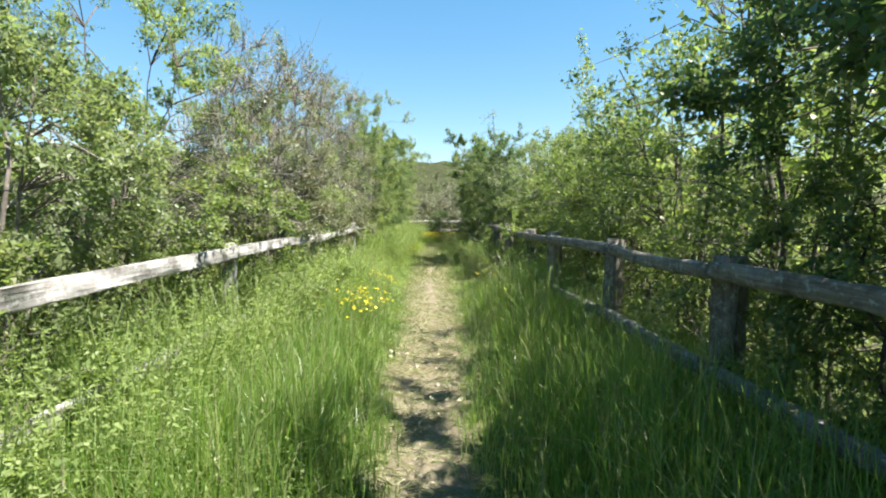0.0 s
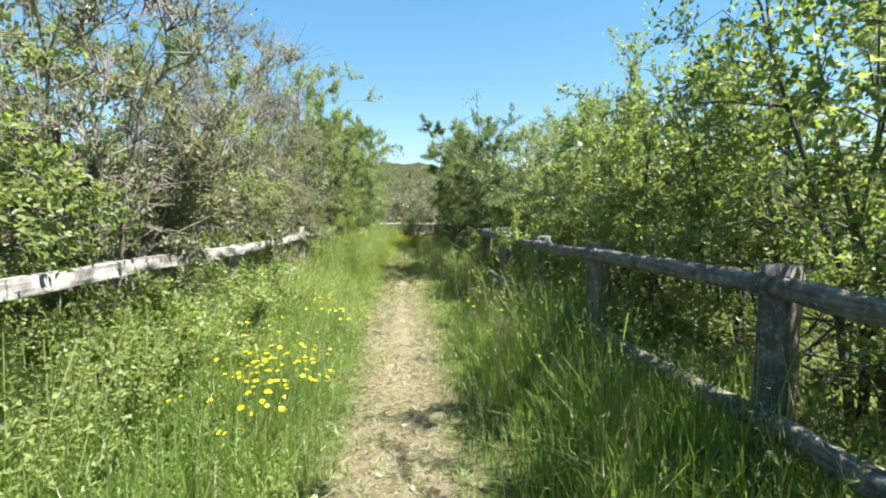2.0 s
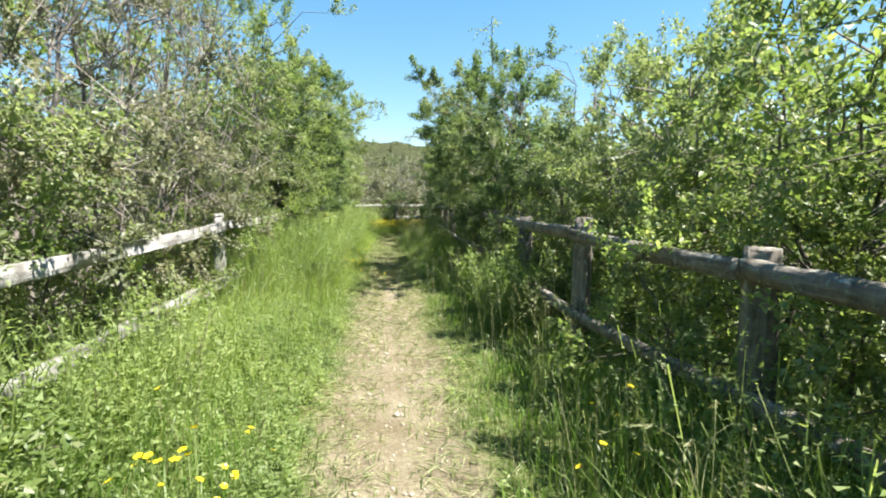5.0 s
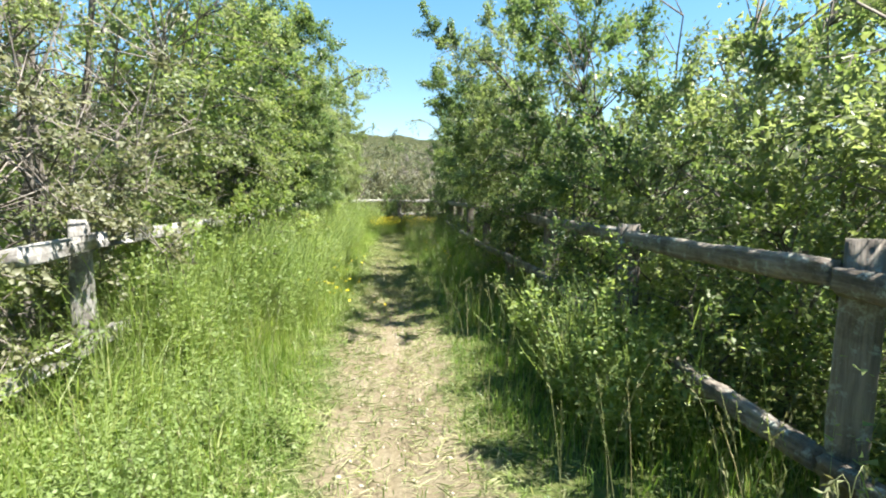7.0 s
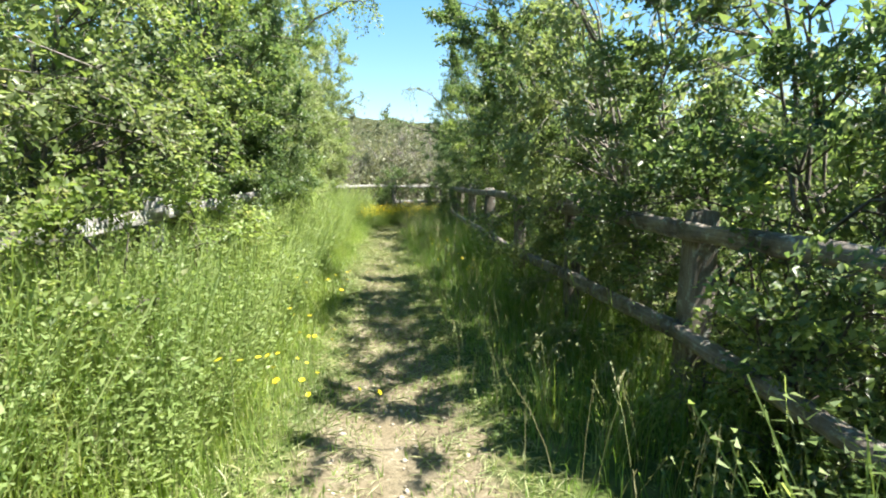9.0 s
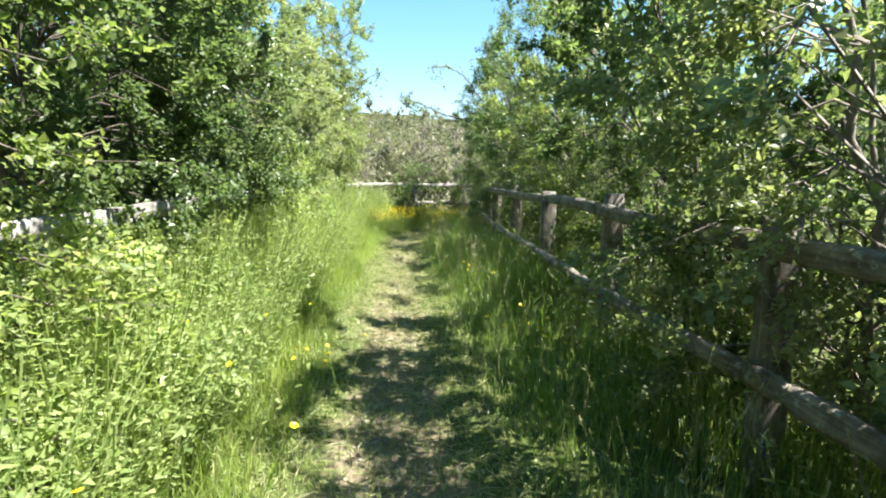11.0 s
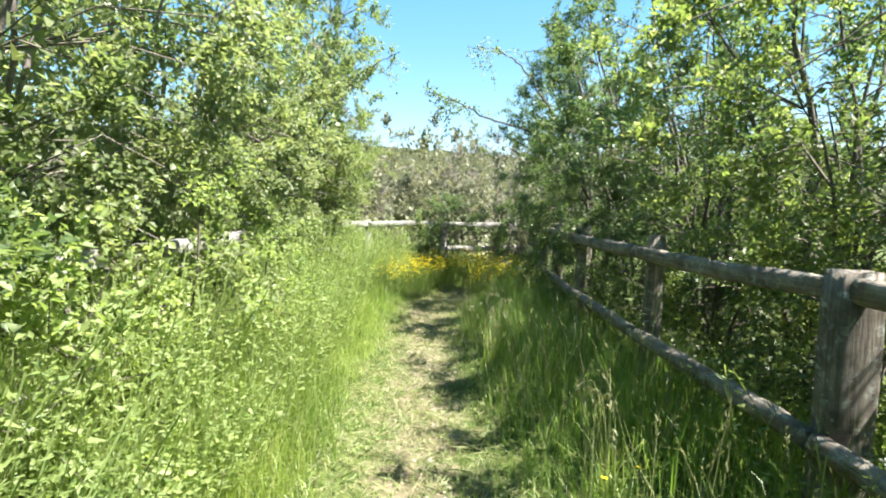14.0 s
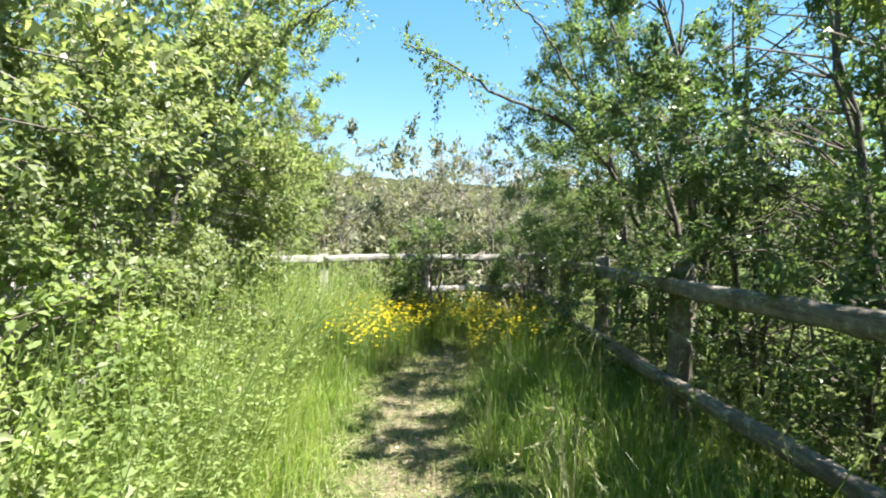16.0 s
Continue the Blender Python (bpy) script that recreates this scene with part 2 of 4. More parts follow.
def blades(soup, x, y, z, height, width, rng, bend=0.5):
    """Grass blades: a quad and a tip each."""
    n = len(x)
    a, lean = rng.uniform(0, 6.283, n), np.abs(rng.normal(0.12, bend * 0.55, n)).clip(0, 1.1)
    out = np.stack([np.cos(a), np.sin(a), 0 * a], -1)
    turn = a + rng.normal(1.57, 0.5, n)
    side = np.stack([np.cos(turn), np.sin(turn), 0 * a], -1) * (width / 2)[:, None]
    base = np.stack([x, y, z], -1)
    h = height[:, None]
    upv = np.array((0, 0, 1.0))
    mid = base + h * (0.55 * upv + out * (0.28 * lean)[:, None])
    tip = base + h * (upv * (1.0 - 0.30 * lean ** 1.5)[:, None] + out * (0.85 * lean)[:, None])
    v = np.stack([base - side, base + side, mid + side * 0.8, mid - side * 0.8, tip], 1)
    soup.add(v, np.array([[0, 1, 2], [0, 2, 3], [3, 2, 4]])[None] + (np.arange(n) * 5)[:, None, None])


# ---------- the lie of the path ----------
def track(y):
    return np.interp(y, [-6, 0, 8, 15, 20, 24, 25.8, 27.2, 28.0, 28.6, 30], [0.12, 0.10, 0.08, 0.0, -0.02, 0.10, 0.2, 0.6, 1.1, 1.6, 2.4])


def half_width(y):
    return np.interp(y, [-6, 3, 8, 11, 14, 17, 20, 22, 25, 26, 27.2, 28.2], [0.16, 0.19, 0.24, 0.34, 0.30, 0.22, 0.24, 0.26, 0.22, 0.34, 0.34, 0.1])


ragged, rolling, tufts, mottle = waves(3, 2.2), waves(5, 0.7), waves(8, 3.4), waves(11, 1.2)


def from_path(x, y):
    """Distance beyond the path's ragged edge; negative on the path."""
    return np.abs(x - track(y)) - half_width(y) - 0.07 * ragged(x * 1.5, y * 1.7)


def ground_z(x, y):
    near = np.exp(-((np.abs(x) / 6.0) ** 4)) * np.exp(-(((y - 14) / 26.0) ** 4))
    bank = np.clip(from_path(x, y) / 0.7, -0.15, 1)
    return near * (-0.07 + 0.07 * bank + 0.02 * rolling(x, y) + 0.008 * tufts(x * 2, y * 2)) - 0.02 * (1 - near)


def build_ground():
    far = np.array([3000, 900, 300, 110, 45, 20, 11, 7.5])
    xs = np.concatenate([-far, np.arange(-5.4, 5.41, 0.15), far[::-1]])
    ys = np.concatenate([14 - far - 22, np.arange(-6, 33.01, 0.15), 14 + far[::-1] + 22])
    X, Y = np.meshgrid(xs, ys, indexing="ij")
    V = np.stack([X, Y, ground_z(X, Y)], -1).reshape(-1, 3)
    i, j = np.meshgrid(np.arange(len(xs) - 1), np.arange(len(ys) - 1), indexing="ij")
    a = (i * len(ys) + j).ravel()
    b = a + len(ys)
    me = tri_mesh("ground", V, np.concatenate([np.stack([a, b, b + 1], -1), np.stack([a, b + 1, a + 1], -1)]), EARTH)
    smooth(me)
    wear = me.attributes.new("worn", "FLOAT", "POINT")
    d = from_path(V[:, 0], V[:, 1])
    wear.data.foreach_set("value", np.where(d < 0.6, np.clip(0.75 - d * 1.5, 0, 1) * np.interp(V[:, 1], [14, 18.5, 23, 25], [1.0, 0.72, 0.62, 0.78]), 0).astype(np.float32))
    tagged(new("ground", me), "bare trodden earth path between grassy verges", "ground", kind="structure")


build_ground()


def build_hill():
    """A far wooded ridge ahead."""
    rng = np.random.default_rng(21)
    az = np.radians(np.linspace(-75, 75, 300))
    d = np.linspace(90, 420, 48)
    A, D = np.meshgrid(az, d, indexing="ij")
    X, Y = np.sin(A) * D, 14 + np.cos(A) * D
    w1, w2, w3 = waves(31, 0.012), waves(32, 0.16, 12), waves(33, 0.45, 12)
    H = 34 * np.clip((D - 90) / 210, 0, 1) ** 0.9 * (1 + 0.10 * w1(X, Y)) + (1.0 * w2(X, Y) + 0.6 * w3(X, Y)) * np.clip((D - 90) / 40, 0, 1)
    V = np.stack([X, Y, H - 0.5], -1).reshape(-1, 3)
    i, j = np.meshgrid(np.arange(len(az) - 1), np.arange(len(d) - 1), indexing="ij")
    a = (i * len(d) + j).ravel()
    b = a + len(d)
    hill = speckled("hill_woods", [(0.3, (0.022, 0.028, 0.014)), (0.5, (0.044, 0.050, 0.026)), (0.7, (0.076, 0.080, 0.044))], 0.35, 1.0, 1.0, 1.0)
    hill.node_tree.nodes["Principled BSDF"].inputs["Specular IOR Level"].default_value = 0.0
    me = tri_mesh("hill", V, np.concatenate([np.stack([a, a + 1, b + 1], -1), np.stack([a, b + 1, b], -1)]), hill)
    tagged(new("backdrop", me), "distant hill covered with dark green woodland", "hill", kind="structure")


build_hill()


# ---------- fences ----------
def timber(name, length, w, h, seed, mat, round_=0.3, segs=14, wobble=0.006, peak=0.0):
    """A rough-sawn bar along x with worn, rounded edges and split ends."""
    rng = np.random.default_rng(seed)
    c = round_ * min(w, h)
    prof = []
    for sx, sy in ((1, 1), (-1, 1), (-1, -1), (1, -1)):
        cx, cy = sx * (w / 2 - c), sy * (h / 2 - c)
        q = [(sx * c, sy * c * 0.25), (sx * c * 0.72, sy * c * 0.72), (sx * c * 0.25, sy * c)]
        for dx, dy in (q if sx * sy > 0 else q[::-1]):
            prof.append((cx + dx, cy + dy))
    prof = np.array(prof)
    k = len(prof)
    t = np.linspace(0, 1, segs + 1)
    bowy, bowz = rng.normal(0, wobble * 1.6), rng.normal(0, wobble * 1.6)
    rings = []
    for i, u in enumerate(t):
        s = 1 + rng.normal(0, 0.035)
        ring = prof * s + rng.normal(0, wobble * 0.35, prof.shape)
        end = 0.93 if i in (0, segs) else 1.0
        x = np.full(k, u * length) + (rng.normal(0, 0.006, k) if i in (0, segs) else 0)
        if i == segs:
            x = x - peak * np.abs(prof[:, 0]) / w
        rings.append(np.stack([x, ring[:, 0] * end + bowy * math.sin(u * 3.14) + 0.3 * rng.normal(0, wobble), ring[:, 1] * end + bowz * math.sin(u * 3.14)], -1))
    V = np.concatenate(rings + [[[0.004, 0, 0]], [[length - 0.004, 0, 0]]])
    T = []
    for i in range(segs):
        for j in range(k):
            p, q = i * k + j, i * k + (j + 1) % k
            T += [(p, q, q + k), (p, q + k, p + k)]
    n = (segs + 1) * k
    for j in range(k):
        T.append((n, (j + 1) % k, j))
        T.append((n + 1, segs * k + j, segs * k + (j + 1) % k))
    return tri_mesh(name, V, T, mat)


def span(a, b, roll=0.0):
    """Pose of a bar along x from a to b."""
    a, b = Vector(a), Vector(b)
    return Matrix.Translation(a) @ (b - a).to_track_quat("X", "Z").to_matrix().to_4x4() @ Matrix.Rotation(roll, 4, "X")


def fence(label, posts, side, mat, top, low, post_top, rail_size, seed, skip=(), set_in=(), wide=0.15):
    """posts: plan places in order; the rails are nailed to the posts' faces on the given side; top rails run into the posts set_in."""
    rng = random.Random(seed)
    root = thing("wooden_fence", Matrix.Translation((posts[0][0], posts[0][1], 0)), label, "fence", "fences along the path")
    back = Matrix.Translation((-posts[0][0], -posts[0][1], 0))
    for i, (x, y) in enumerate(posts):
        w = wide * rng.uniform(0.92, 1.08)
        leanx, leany = rng.gauss(0, 0.018), rng.gauss(0, 0.018)
        ht = post_top(y) + rng.uniform(-0.03, 0.03)
        me = timber("post", ht + 0.25, w, w * rng.uniform(0.9, 1.1), seed * 100 + i, mat, 0.14, 9, 0.004, 0.03)
        part("post", me, root, back @ span((x - leanx * 0.6, y - leany * 0.6, -0.25), (x + leanx, y + leany, ht), rng.uniform(-0.1, 0.1)))
    for level_, height in enumerate((top, low)):
        for i in range(len(posts) - 1):
            if (level_, i) in skip:
                continue
            (x0, y0), (x1, y1) = posts[i], posts[i + 1]
            run = Vector((x1 - x0, y1 - y0)).normalized()
            face = Vector((-run.y, run.x)) * side * (0.075 + rail_size[0] / 2 - 0.008)
            za, zb = height(y0) + rng.gauss(0, 0.006), height(y1) + rng.gauss(0, 0.006)
            jog = rng.uniform(0, 0.012)
            ka, kb = [0.2 if level_ == 0 and k in set_in else 1.0 for k in (i, i + 1)]
            a = (x0 + face.x * ka * (1 + jog) + run.x * 0.008, y0 + face.y * ka + run.y * 0.008, za)
            b = (x1 + face.x * kb - run.x * 0.008, y1 + face.y * kb - run.y * 0.008, zb)
            length = (Vector(b) - Vector(a)).length
            me = timber("rail", length, rail_size[0] * rng.uniform(0.9, 1.1), rail_size[1] * rng.uniform(0.9, 1.12), seed * 100 + 40 + level_ * 30 + i, mat, rail_size[2], 16, 0.008)
            part("rail", me, root, back @ span(a, b, rng.uniform(-0.12, 0.12)))
    return root


RIGHT_POSTS = [(1.95, -4.6), (1.95, -2.7), (1.97, -0.8), (1.97, 1.1), (1.97, 3.02), (1.95, 4.95), (1.86, 6.95), (1.88, 8.8), (1.80, 10.87), (1.76, 12.65), (1.80, 14.5), (1.82, 16.42), (1.84, 18.33), (1.84, 20.22), (1.87, 22.1), (1.96, 24.1), (2.10, 25.8), (2.35, 27.6), (2.62, 29.6)]
LEFT_POSTS = [(-1.98, -6.5), (-1.98, -2.7), (-1.97, 1.1), (-1.93, 4.92), (-1.92, 8.72), (-1.93, 12.5), (-1.78, 15.9), (-1.78, 19.3), (-1.68, 23.0), (-2.3, 26.4)]
def level(ys, zs):
    return lambda y: float(np.interp(y, ys, zs))


fence("weathered brown-grey post-and-rail fence in the shade of shrubs", RIGHT_POSTS, 1, WOOD_DARK,
      level([3.5, 4.9, 6.9, 8.5, 10.7, 12.6, 14.5, 18.3, 20.2, 22, 26], [1.15, 1.16, 1.17, 1.14, 1.18, 1.17, 1.18, 1.205, 1.215, 1.19, 1.18]),
      level([4, 7, 11, 12.5, 14.5, 18.4, 21, 23], [0.52, 0.52, 0.44, 0.50, 0.59, 0.52, 0.57, 0.51]),
      level([5, 8, 10.7, 12.6, 14.5, 18.3, 20.2, 22], [1.25, 1.25, 1.335, 1.29, 1.30, 1.335, 1.31, 1.32]), (0.085, 0.10, 0.40), 4, (), {5, 9, 13})
fence("silvery weathered post-and-rail fence half overgrown by grass", LEFT_POSTS, -1, WOOD_PALE,
      level([2, 3.5, 4.9, 7, 8.8, 10.2, 12.3, 13.5, 15.5, 18.5, 21], [1.08, 1.06, 1.13, 1.10, 1.12, 1.17, 1.19, 1.17, 1.20, 1.25, 1.22]),
      level([2, 5, 11, 12.8, 18.5], [0.43, 0.45, 0.62, 0.55, 0.64]),
      level([2, 4.9, 8.8, 12.6, 19.3], [1.13, 1.22, 1.19, 1.32, 1.35]), (0.05, 0.105, 0.14), 6, wide=0.115)
fence("pale weathered cross fence behind yellow flowers", [(-2.95, 27.5), (-1.2, 28.4), (0.45, 29.2), (2.52, 29.72)], -1, WOOD_PALE, lambda y: 1.14, lambda y: 0.60, lambda y: 1.22, (0.07, 0.11, 0.35), 9, {(1, 0), (1, 1)})


# ---------- shrubs and trees ----------
def shrub(kind, x, y, h, r, seed, label, count, size, leafmat, barkmat, lean=(0.0, 0.0), stems=7, shoots=14, bare=0.0, low=0.05, split=True, fine=True, loose=0.25, dense=1.0, group="shrubs beside the path", shade_leaves=0):
    """Stems fan out of the ground; branches reach clumps spread through an uneven crown; twigs carry the leaves."""
    rng = np.random.default_rng(seed)
    root = thing(kind, Matrix.Translation((x, y, float(ground_z(np.float64(x), np.float64(y))) - 0.03)), label, kind.split("_")[-1], group)
    lean = np.array([lean[0], lean[1], 0.0])

    def leaned(p):
        return p + lean * (np.clip(p[..., 2:3] / h, 0, 1.3) ** 1.6)

    # stems
    ang = np.arange(stems) * 6.283 / stems + rng.uniform(0, 1, stems)
    base = np.stack([np.cos(ang), np.sin(ang), 0 * ang], -1) * rng.uniform(0.05, 0.28, (stems, 1)) * min(r, 1.2)
    top = np.stack([np.cos(ang), np.sin(ang), 0 * ang], -1) * (r * rng.uniform(0.2, 0.7, (stems, 1)))
    top[:, 2] = h * rng.uniform(0.68, 0.93, stems)
    u = np.linspace(0, 1, 10)
    path = base[:, None] * (1 - u)[:, None] + top[:, None] * (u ** np.array([1.5, 1.5, 0.9])[:, None]).T[None]
    path[:, 1:-1] += rng.normal(0, 0.035, (stems, 8, 3))
    path = leaned(path)
    soup = Soup()
    thick = (0.006 + 0.006 * h) * rng.uniform(0.6, 1.2, (stems, 1))
    if split:
        for i in range(stems):
            one = Soup()
            tubes(one, path[i:i + 1], thick[i:i + 1] * (1 - 0.8 * u)[None], 6)
            part("stem", smooth(one.mesh("stem", barkmat)), root)
    else:
        tubes(soup, path, thick * (1 - 0.8 * u)[None], 4)
    # clumps
    nc = int(80 * r * h / 2.6 * dense)
    d = unit(rng.normal(size=(nc, 3)))
    k = rng.normal(size=(6, 3)) * 2.2
    ph = rng.uniform(0, 6.28, 6)
    lump = sum(np.sin(d @ k[i] + ph[i]) for i in range(6)) / 2.4
    rad = rng.uniform(0.5, 1.0, nc) ** 0.5 * (1 + loose * lump + rng.normal(0, 0.05, nc))
    mid = 0.5 * (1 + low)
    c = d * rad[:, None] * np.array([r, r, h * (1 - low) / 2])
    c[:, 2] += h * mid
    skirt = rng.random(nc) < 0.42
    a2 = rng.uniform(0, 6.28, nc)
    rr = r * rng.uniform(0.6, 1.04, nc) * (1 + loose * 0.6 * np.sin(3 * a2 + ph[0]))
    c[skirt] = np.stack([np.cos(a2) * rr, np.sin(a2) * rr, h * rng.uniform(low, 0.55, nc)], -1)[skirt]
    c = leaned(c)
    clear = y < 9.5 if x < 0 else y < 6.2 or 9.9 < y < 12.3 or 17 < y < 24.5
    if split and clear:
        c = c[(np.abs(x + c[:, 0]) > 2.0) | (c[:, 2] > (1.4 if x < 0 else 1.8))]
        nc = len(c)
    # a branch to each clump from the nearest stem below it
    pts = path.reshape(-1, 3)
    dist = np.linalg.norm(c[:, None] - pts[None], axis=-1) + 1.2 * np.clip(pts[None, :, 2] - c[:, None, 2] + 0.12, 0, None)
    start = pts[dist.argmin(1)]
    w = np.linspace(0, 1, 3)[None, :, None]
    bow = np.array((0, 0, 1.0)) * (0.2 * np.linalg.norm(c - start, axis=1))[:, None]
    br = start[:, None] * (1 - w) + c[:, None] * w + bow[:, None] * np.sin(w * 3.14)
    br[:, 1:-1] += rng.normal(0, 0.09, (nc, 1, 3)) * np.linalg.norm(c - start, axis=1)[:, None, None]
    tubes(soup, br, np.full((nc, 1), 0.0075) * np.linspace(1, 0.45, 3)[None] * rng.uniform(0.7, 1.5, (nc, 1)), 3)
    # twigs
    per = 3
    out = unit(c - leaned(np.array([[0, 0, h * 0.42]])) + 1e-6)
    td = unit(out[:, None] * 0.8 + rng.normal(0, 0.62, (nc, per, 3)) + np.array((0, 0, 0.22)))
    tl = rng.uniform(0.14, 0.42, (nc, per, 1)) * (0.6 + 0.25 * r)
    t0 = (c[:, None] + rng.normal(0, 0.03, (nc, per, 3))).reshape(-1, 3)
    td, tl = td.reshape(-1, 3), tl.reshape(-1, 1)
    # long shoots at the top
    if shoots:
        top_i = np.argsort(-c[:, 2] + rng.uniform(0, 0.5 * h, nc))[:shoots]
        sd = unit(np.array((0, 0, 1.0)) + rng.normal(0, 0.38, (shoots, 3)))
        t0, td, tl = np.concatenate([t0, c[top_i]]), np.concatenate([td, sd]), np.concatenate([tl, rng.uniform(0.25, 0.6, (shoots, 1))])
    droop = np.array((0, 0, -0.16))
    v = np.linspace(0, 1, 2)[None, :, None]
    tw = t0[:, None] + (td * tl)[:, None] * v + droop * tl[:, None] * v ** 2
    tubes(soup, tw, np.full((len(tw), 1), 0.0034) * np.array([[1, 0.4]]) * (1.5 if bare else 1.0), 3)
    if bare:
        lift = np.clip(c[:, 2], 0.05, None) ** 1.5
        extra = rng.choice(nc, 800, p=lift / lift.sum())
        ed = unit(rng.normal(0, 0.6, (800, 3)) + np.array((0, 0, 0.7)))
        ex = c[extra][:, None] + (ed * rng.uniform(0.25, 0.7, (800, 1)))[:, None] * v + rng.normal(0, 0.02, (800, 2, 3))
        tubes(soup, ex, np.full((800, 1), 0.0055) * np.array([[1, 0.3]]), 3)
    tagged(part("brushwood", soup.mesh("brushwood", barkmat), root), kind="stuff")
    # leaves along the twigs
    lit = 1.0 if not split else np.clip(0.7 - 0.6 * np.sign(x) * t0[:, 0] / r, 0.32 if x < 0 else 0.6, 1.0)
    odds = tl[:, 0] * lit
    if bare:
        odds = odds * np.clip(1.75 - 1.9 * t0[:, 2] / h, 0.22, 1.0)
    pick = rng.choice(len(tw), count, p=odds / odds.sum())
    s = rng.uniform(0.05, 1.06, count)[:, None]
    at = t0[pick] + td[pick] * tl[pick] * s + droop * tl[pick] * s ** 2 + rng.normal(0, 0.022 + 0.25 * size, (count, 3))
    al = unit(td[pick] * 0.7 + rng.normal(0, 0.75, (count, 3)))
    nn = unit(np.array((0, 0, 0.9)) + out[np.minimum(pick // per, nc - 1)] * 0.45 + rng.normal(0, 0.5, (count, 3)))
    L = size * rng.uniform(0.6, 1.3, count)
    W = L * rng.uniform(0.5, 0.74, count)
    keep = (at[:, 2] > 0.06) & ((np.abs(x + at[:, 0]) < 4.0) | (rng.random(count) < 0.3) | (not fine))
    shaped = keep & fine & (np.abs(x + at[:, 0]) < 1.95)
    plain = keep & ~shaped
    ls = Soup()
    leaves(ls, at[shaped], al[shaped], nn[shaped], L[shaped], W[shaped])
    small_leaves(ls, at[plain], al[plain], nn[plain], L[plain], W[plain])
    # larger loose leaves inside the crown, added to block sun and deepen the shade
    if shade_leaves:
        q = unit(rng.normal(size=(shade_leaves, 3))) * rng.uniform(0.15, 0.8, (shade_leaves, 1)) ** 0.6 * np.array([r, r, h * (1 - low) / 2]) * 0.8
        q[:, 2] += h * (mid + 0.06)
        q = leaned(q)
        q = q[(np.abs(x + q[:, 0]) > 2.1) | (q[:, 2] > 2.0)]
        n = len(q)
        small_leaves(ls, q, unit(rng.normal(size=(n, 3))), unit(np.array((0, 0, 0.6)) + rng.normal(0, 0.6, (n, 3))), rng.uniform(0.07, 0.11, n), rng.uniform(0.04, 0.065, n))
    part("crown", ls.mesh("crown", leafmat), root)
    return root


GREENS = {
    "fresh": (LEAF_FRESH, BARK, "leafy hedgerow shrub with fresh yellow-green leaves"),
    "dark": (LEAF_DARK, BARK, "dense hedgerow shrub with glossy dark green leaves"),
    "grey": (LEAF_GREY, BARK_PALE, "grey-green hedgerow shrub with many pale twigs"),
    "bare": (LEAF_DULL, BARK_PALE, "half-bare shrub of grey twigs with sparse leaves"),
}
# place, height, radius, lean towards the path, look
LEFT_NEAR_START = [
    (-3.3, -2.6, 3.5, 1.4, 0, "fresh"), (-3.3, -0.3, 3.5, 1.4, 0, "grey"), (-3.3, 1.7, 3.45, 1.35, 0, "fresh"), (-3.2, 3.5, 3.7, 1.4, 0, "grey"),
    (-3.2, 5.3, 3.8, 1.4, 0.05, "fresh"), (-2.45, 6.95, 3.9, 1.1, 0.05, "bare"), (-3.15, 8.7, 4.0, 1.4, 0.2, "grey"), (-3.05, 10.5, 4.3, 1.4, 0.3, "bare"),
    (-3.0, 12.3, 4.4, 1.35, 0.35, "bare"),
]
LEFT_NEAR_END = [
    (-2.95, 14.0, 5.0, 1.45, 0.5, "grey"), (-2.85, 15.8, 4.9, 1.45, 0.45, "fresh"), (-2.8, 17.6, 4.7, 1.4, 0.5, "dark"), (-2.7, 19.3, 4.7, 1.4, 0.5, "dark"),
    (-2.75, 21.2, 4.7, 1.4, 0.4, "grey"), (-2.6, 23.1, 4.7, 1.35, 0.35, "grey"), (-2.4, 25.1, 4.3, 1.35, 0.8, "grey"), (-2.8, 27.0, 5.5, 1.4, 1.1, "fresh"),
    (-3.1, 29.2, 5.0, 1.5, 0.4, "grey"),
]
RIGHT_NEAR_START = [
    (3.2, -2.2, 4.7, 1.4, 0, "dark"), (2.9, 0.0, 4.8, 1.45, -0.3, "dark"), (2.9, 1.8, 4.6, 1.4, -0.45, "dark"), (2.9, 8.0, 3.3, 1.2, -0.15, "fresh"),
    (3.15, 9.6, 3.3, 1.25, -0.1, "fresh"), (3.3, 11.2, 3.5, 1.25, 0.0, "grey"), (3.25, 12.8, 3.5, 1.25, 0.0, "grey"), (2.85, 14.6, 3.7, 1.3, -0.45, "dark"),
]
RIGHT_NEAR_END = [
    (2.6, 16.4, 3.9, 1.35, -0.65, "grey"), (2.6, 18.0, 3.7, 1.35, -0.9, "dark"), (3.05, 20.0, 4.1, 1.35, -0.3, "fresh"), (3.05, 21.8, 4.4, 1.4, -0.25, "fresh"),
    (3.15, 23.6, 4.9, 1.45, -0.3, "dark"), (3.2, 25.4, 5.2, 1.5, -0.65, "dark"), (3.4, 27.3, 5.1, 1.4, -1.1, "dark"), (3.9, 29.3, 4.6, 1.4, -0.3, "fresh"),
]
LEAFINESS = {"fresh": 4000, "grey": 4300, "dark": 4150, "bare": 3000}
grown = []
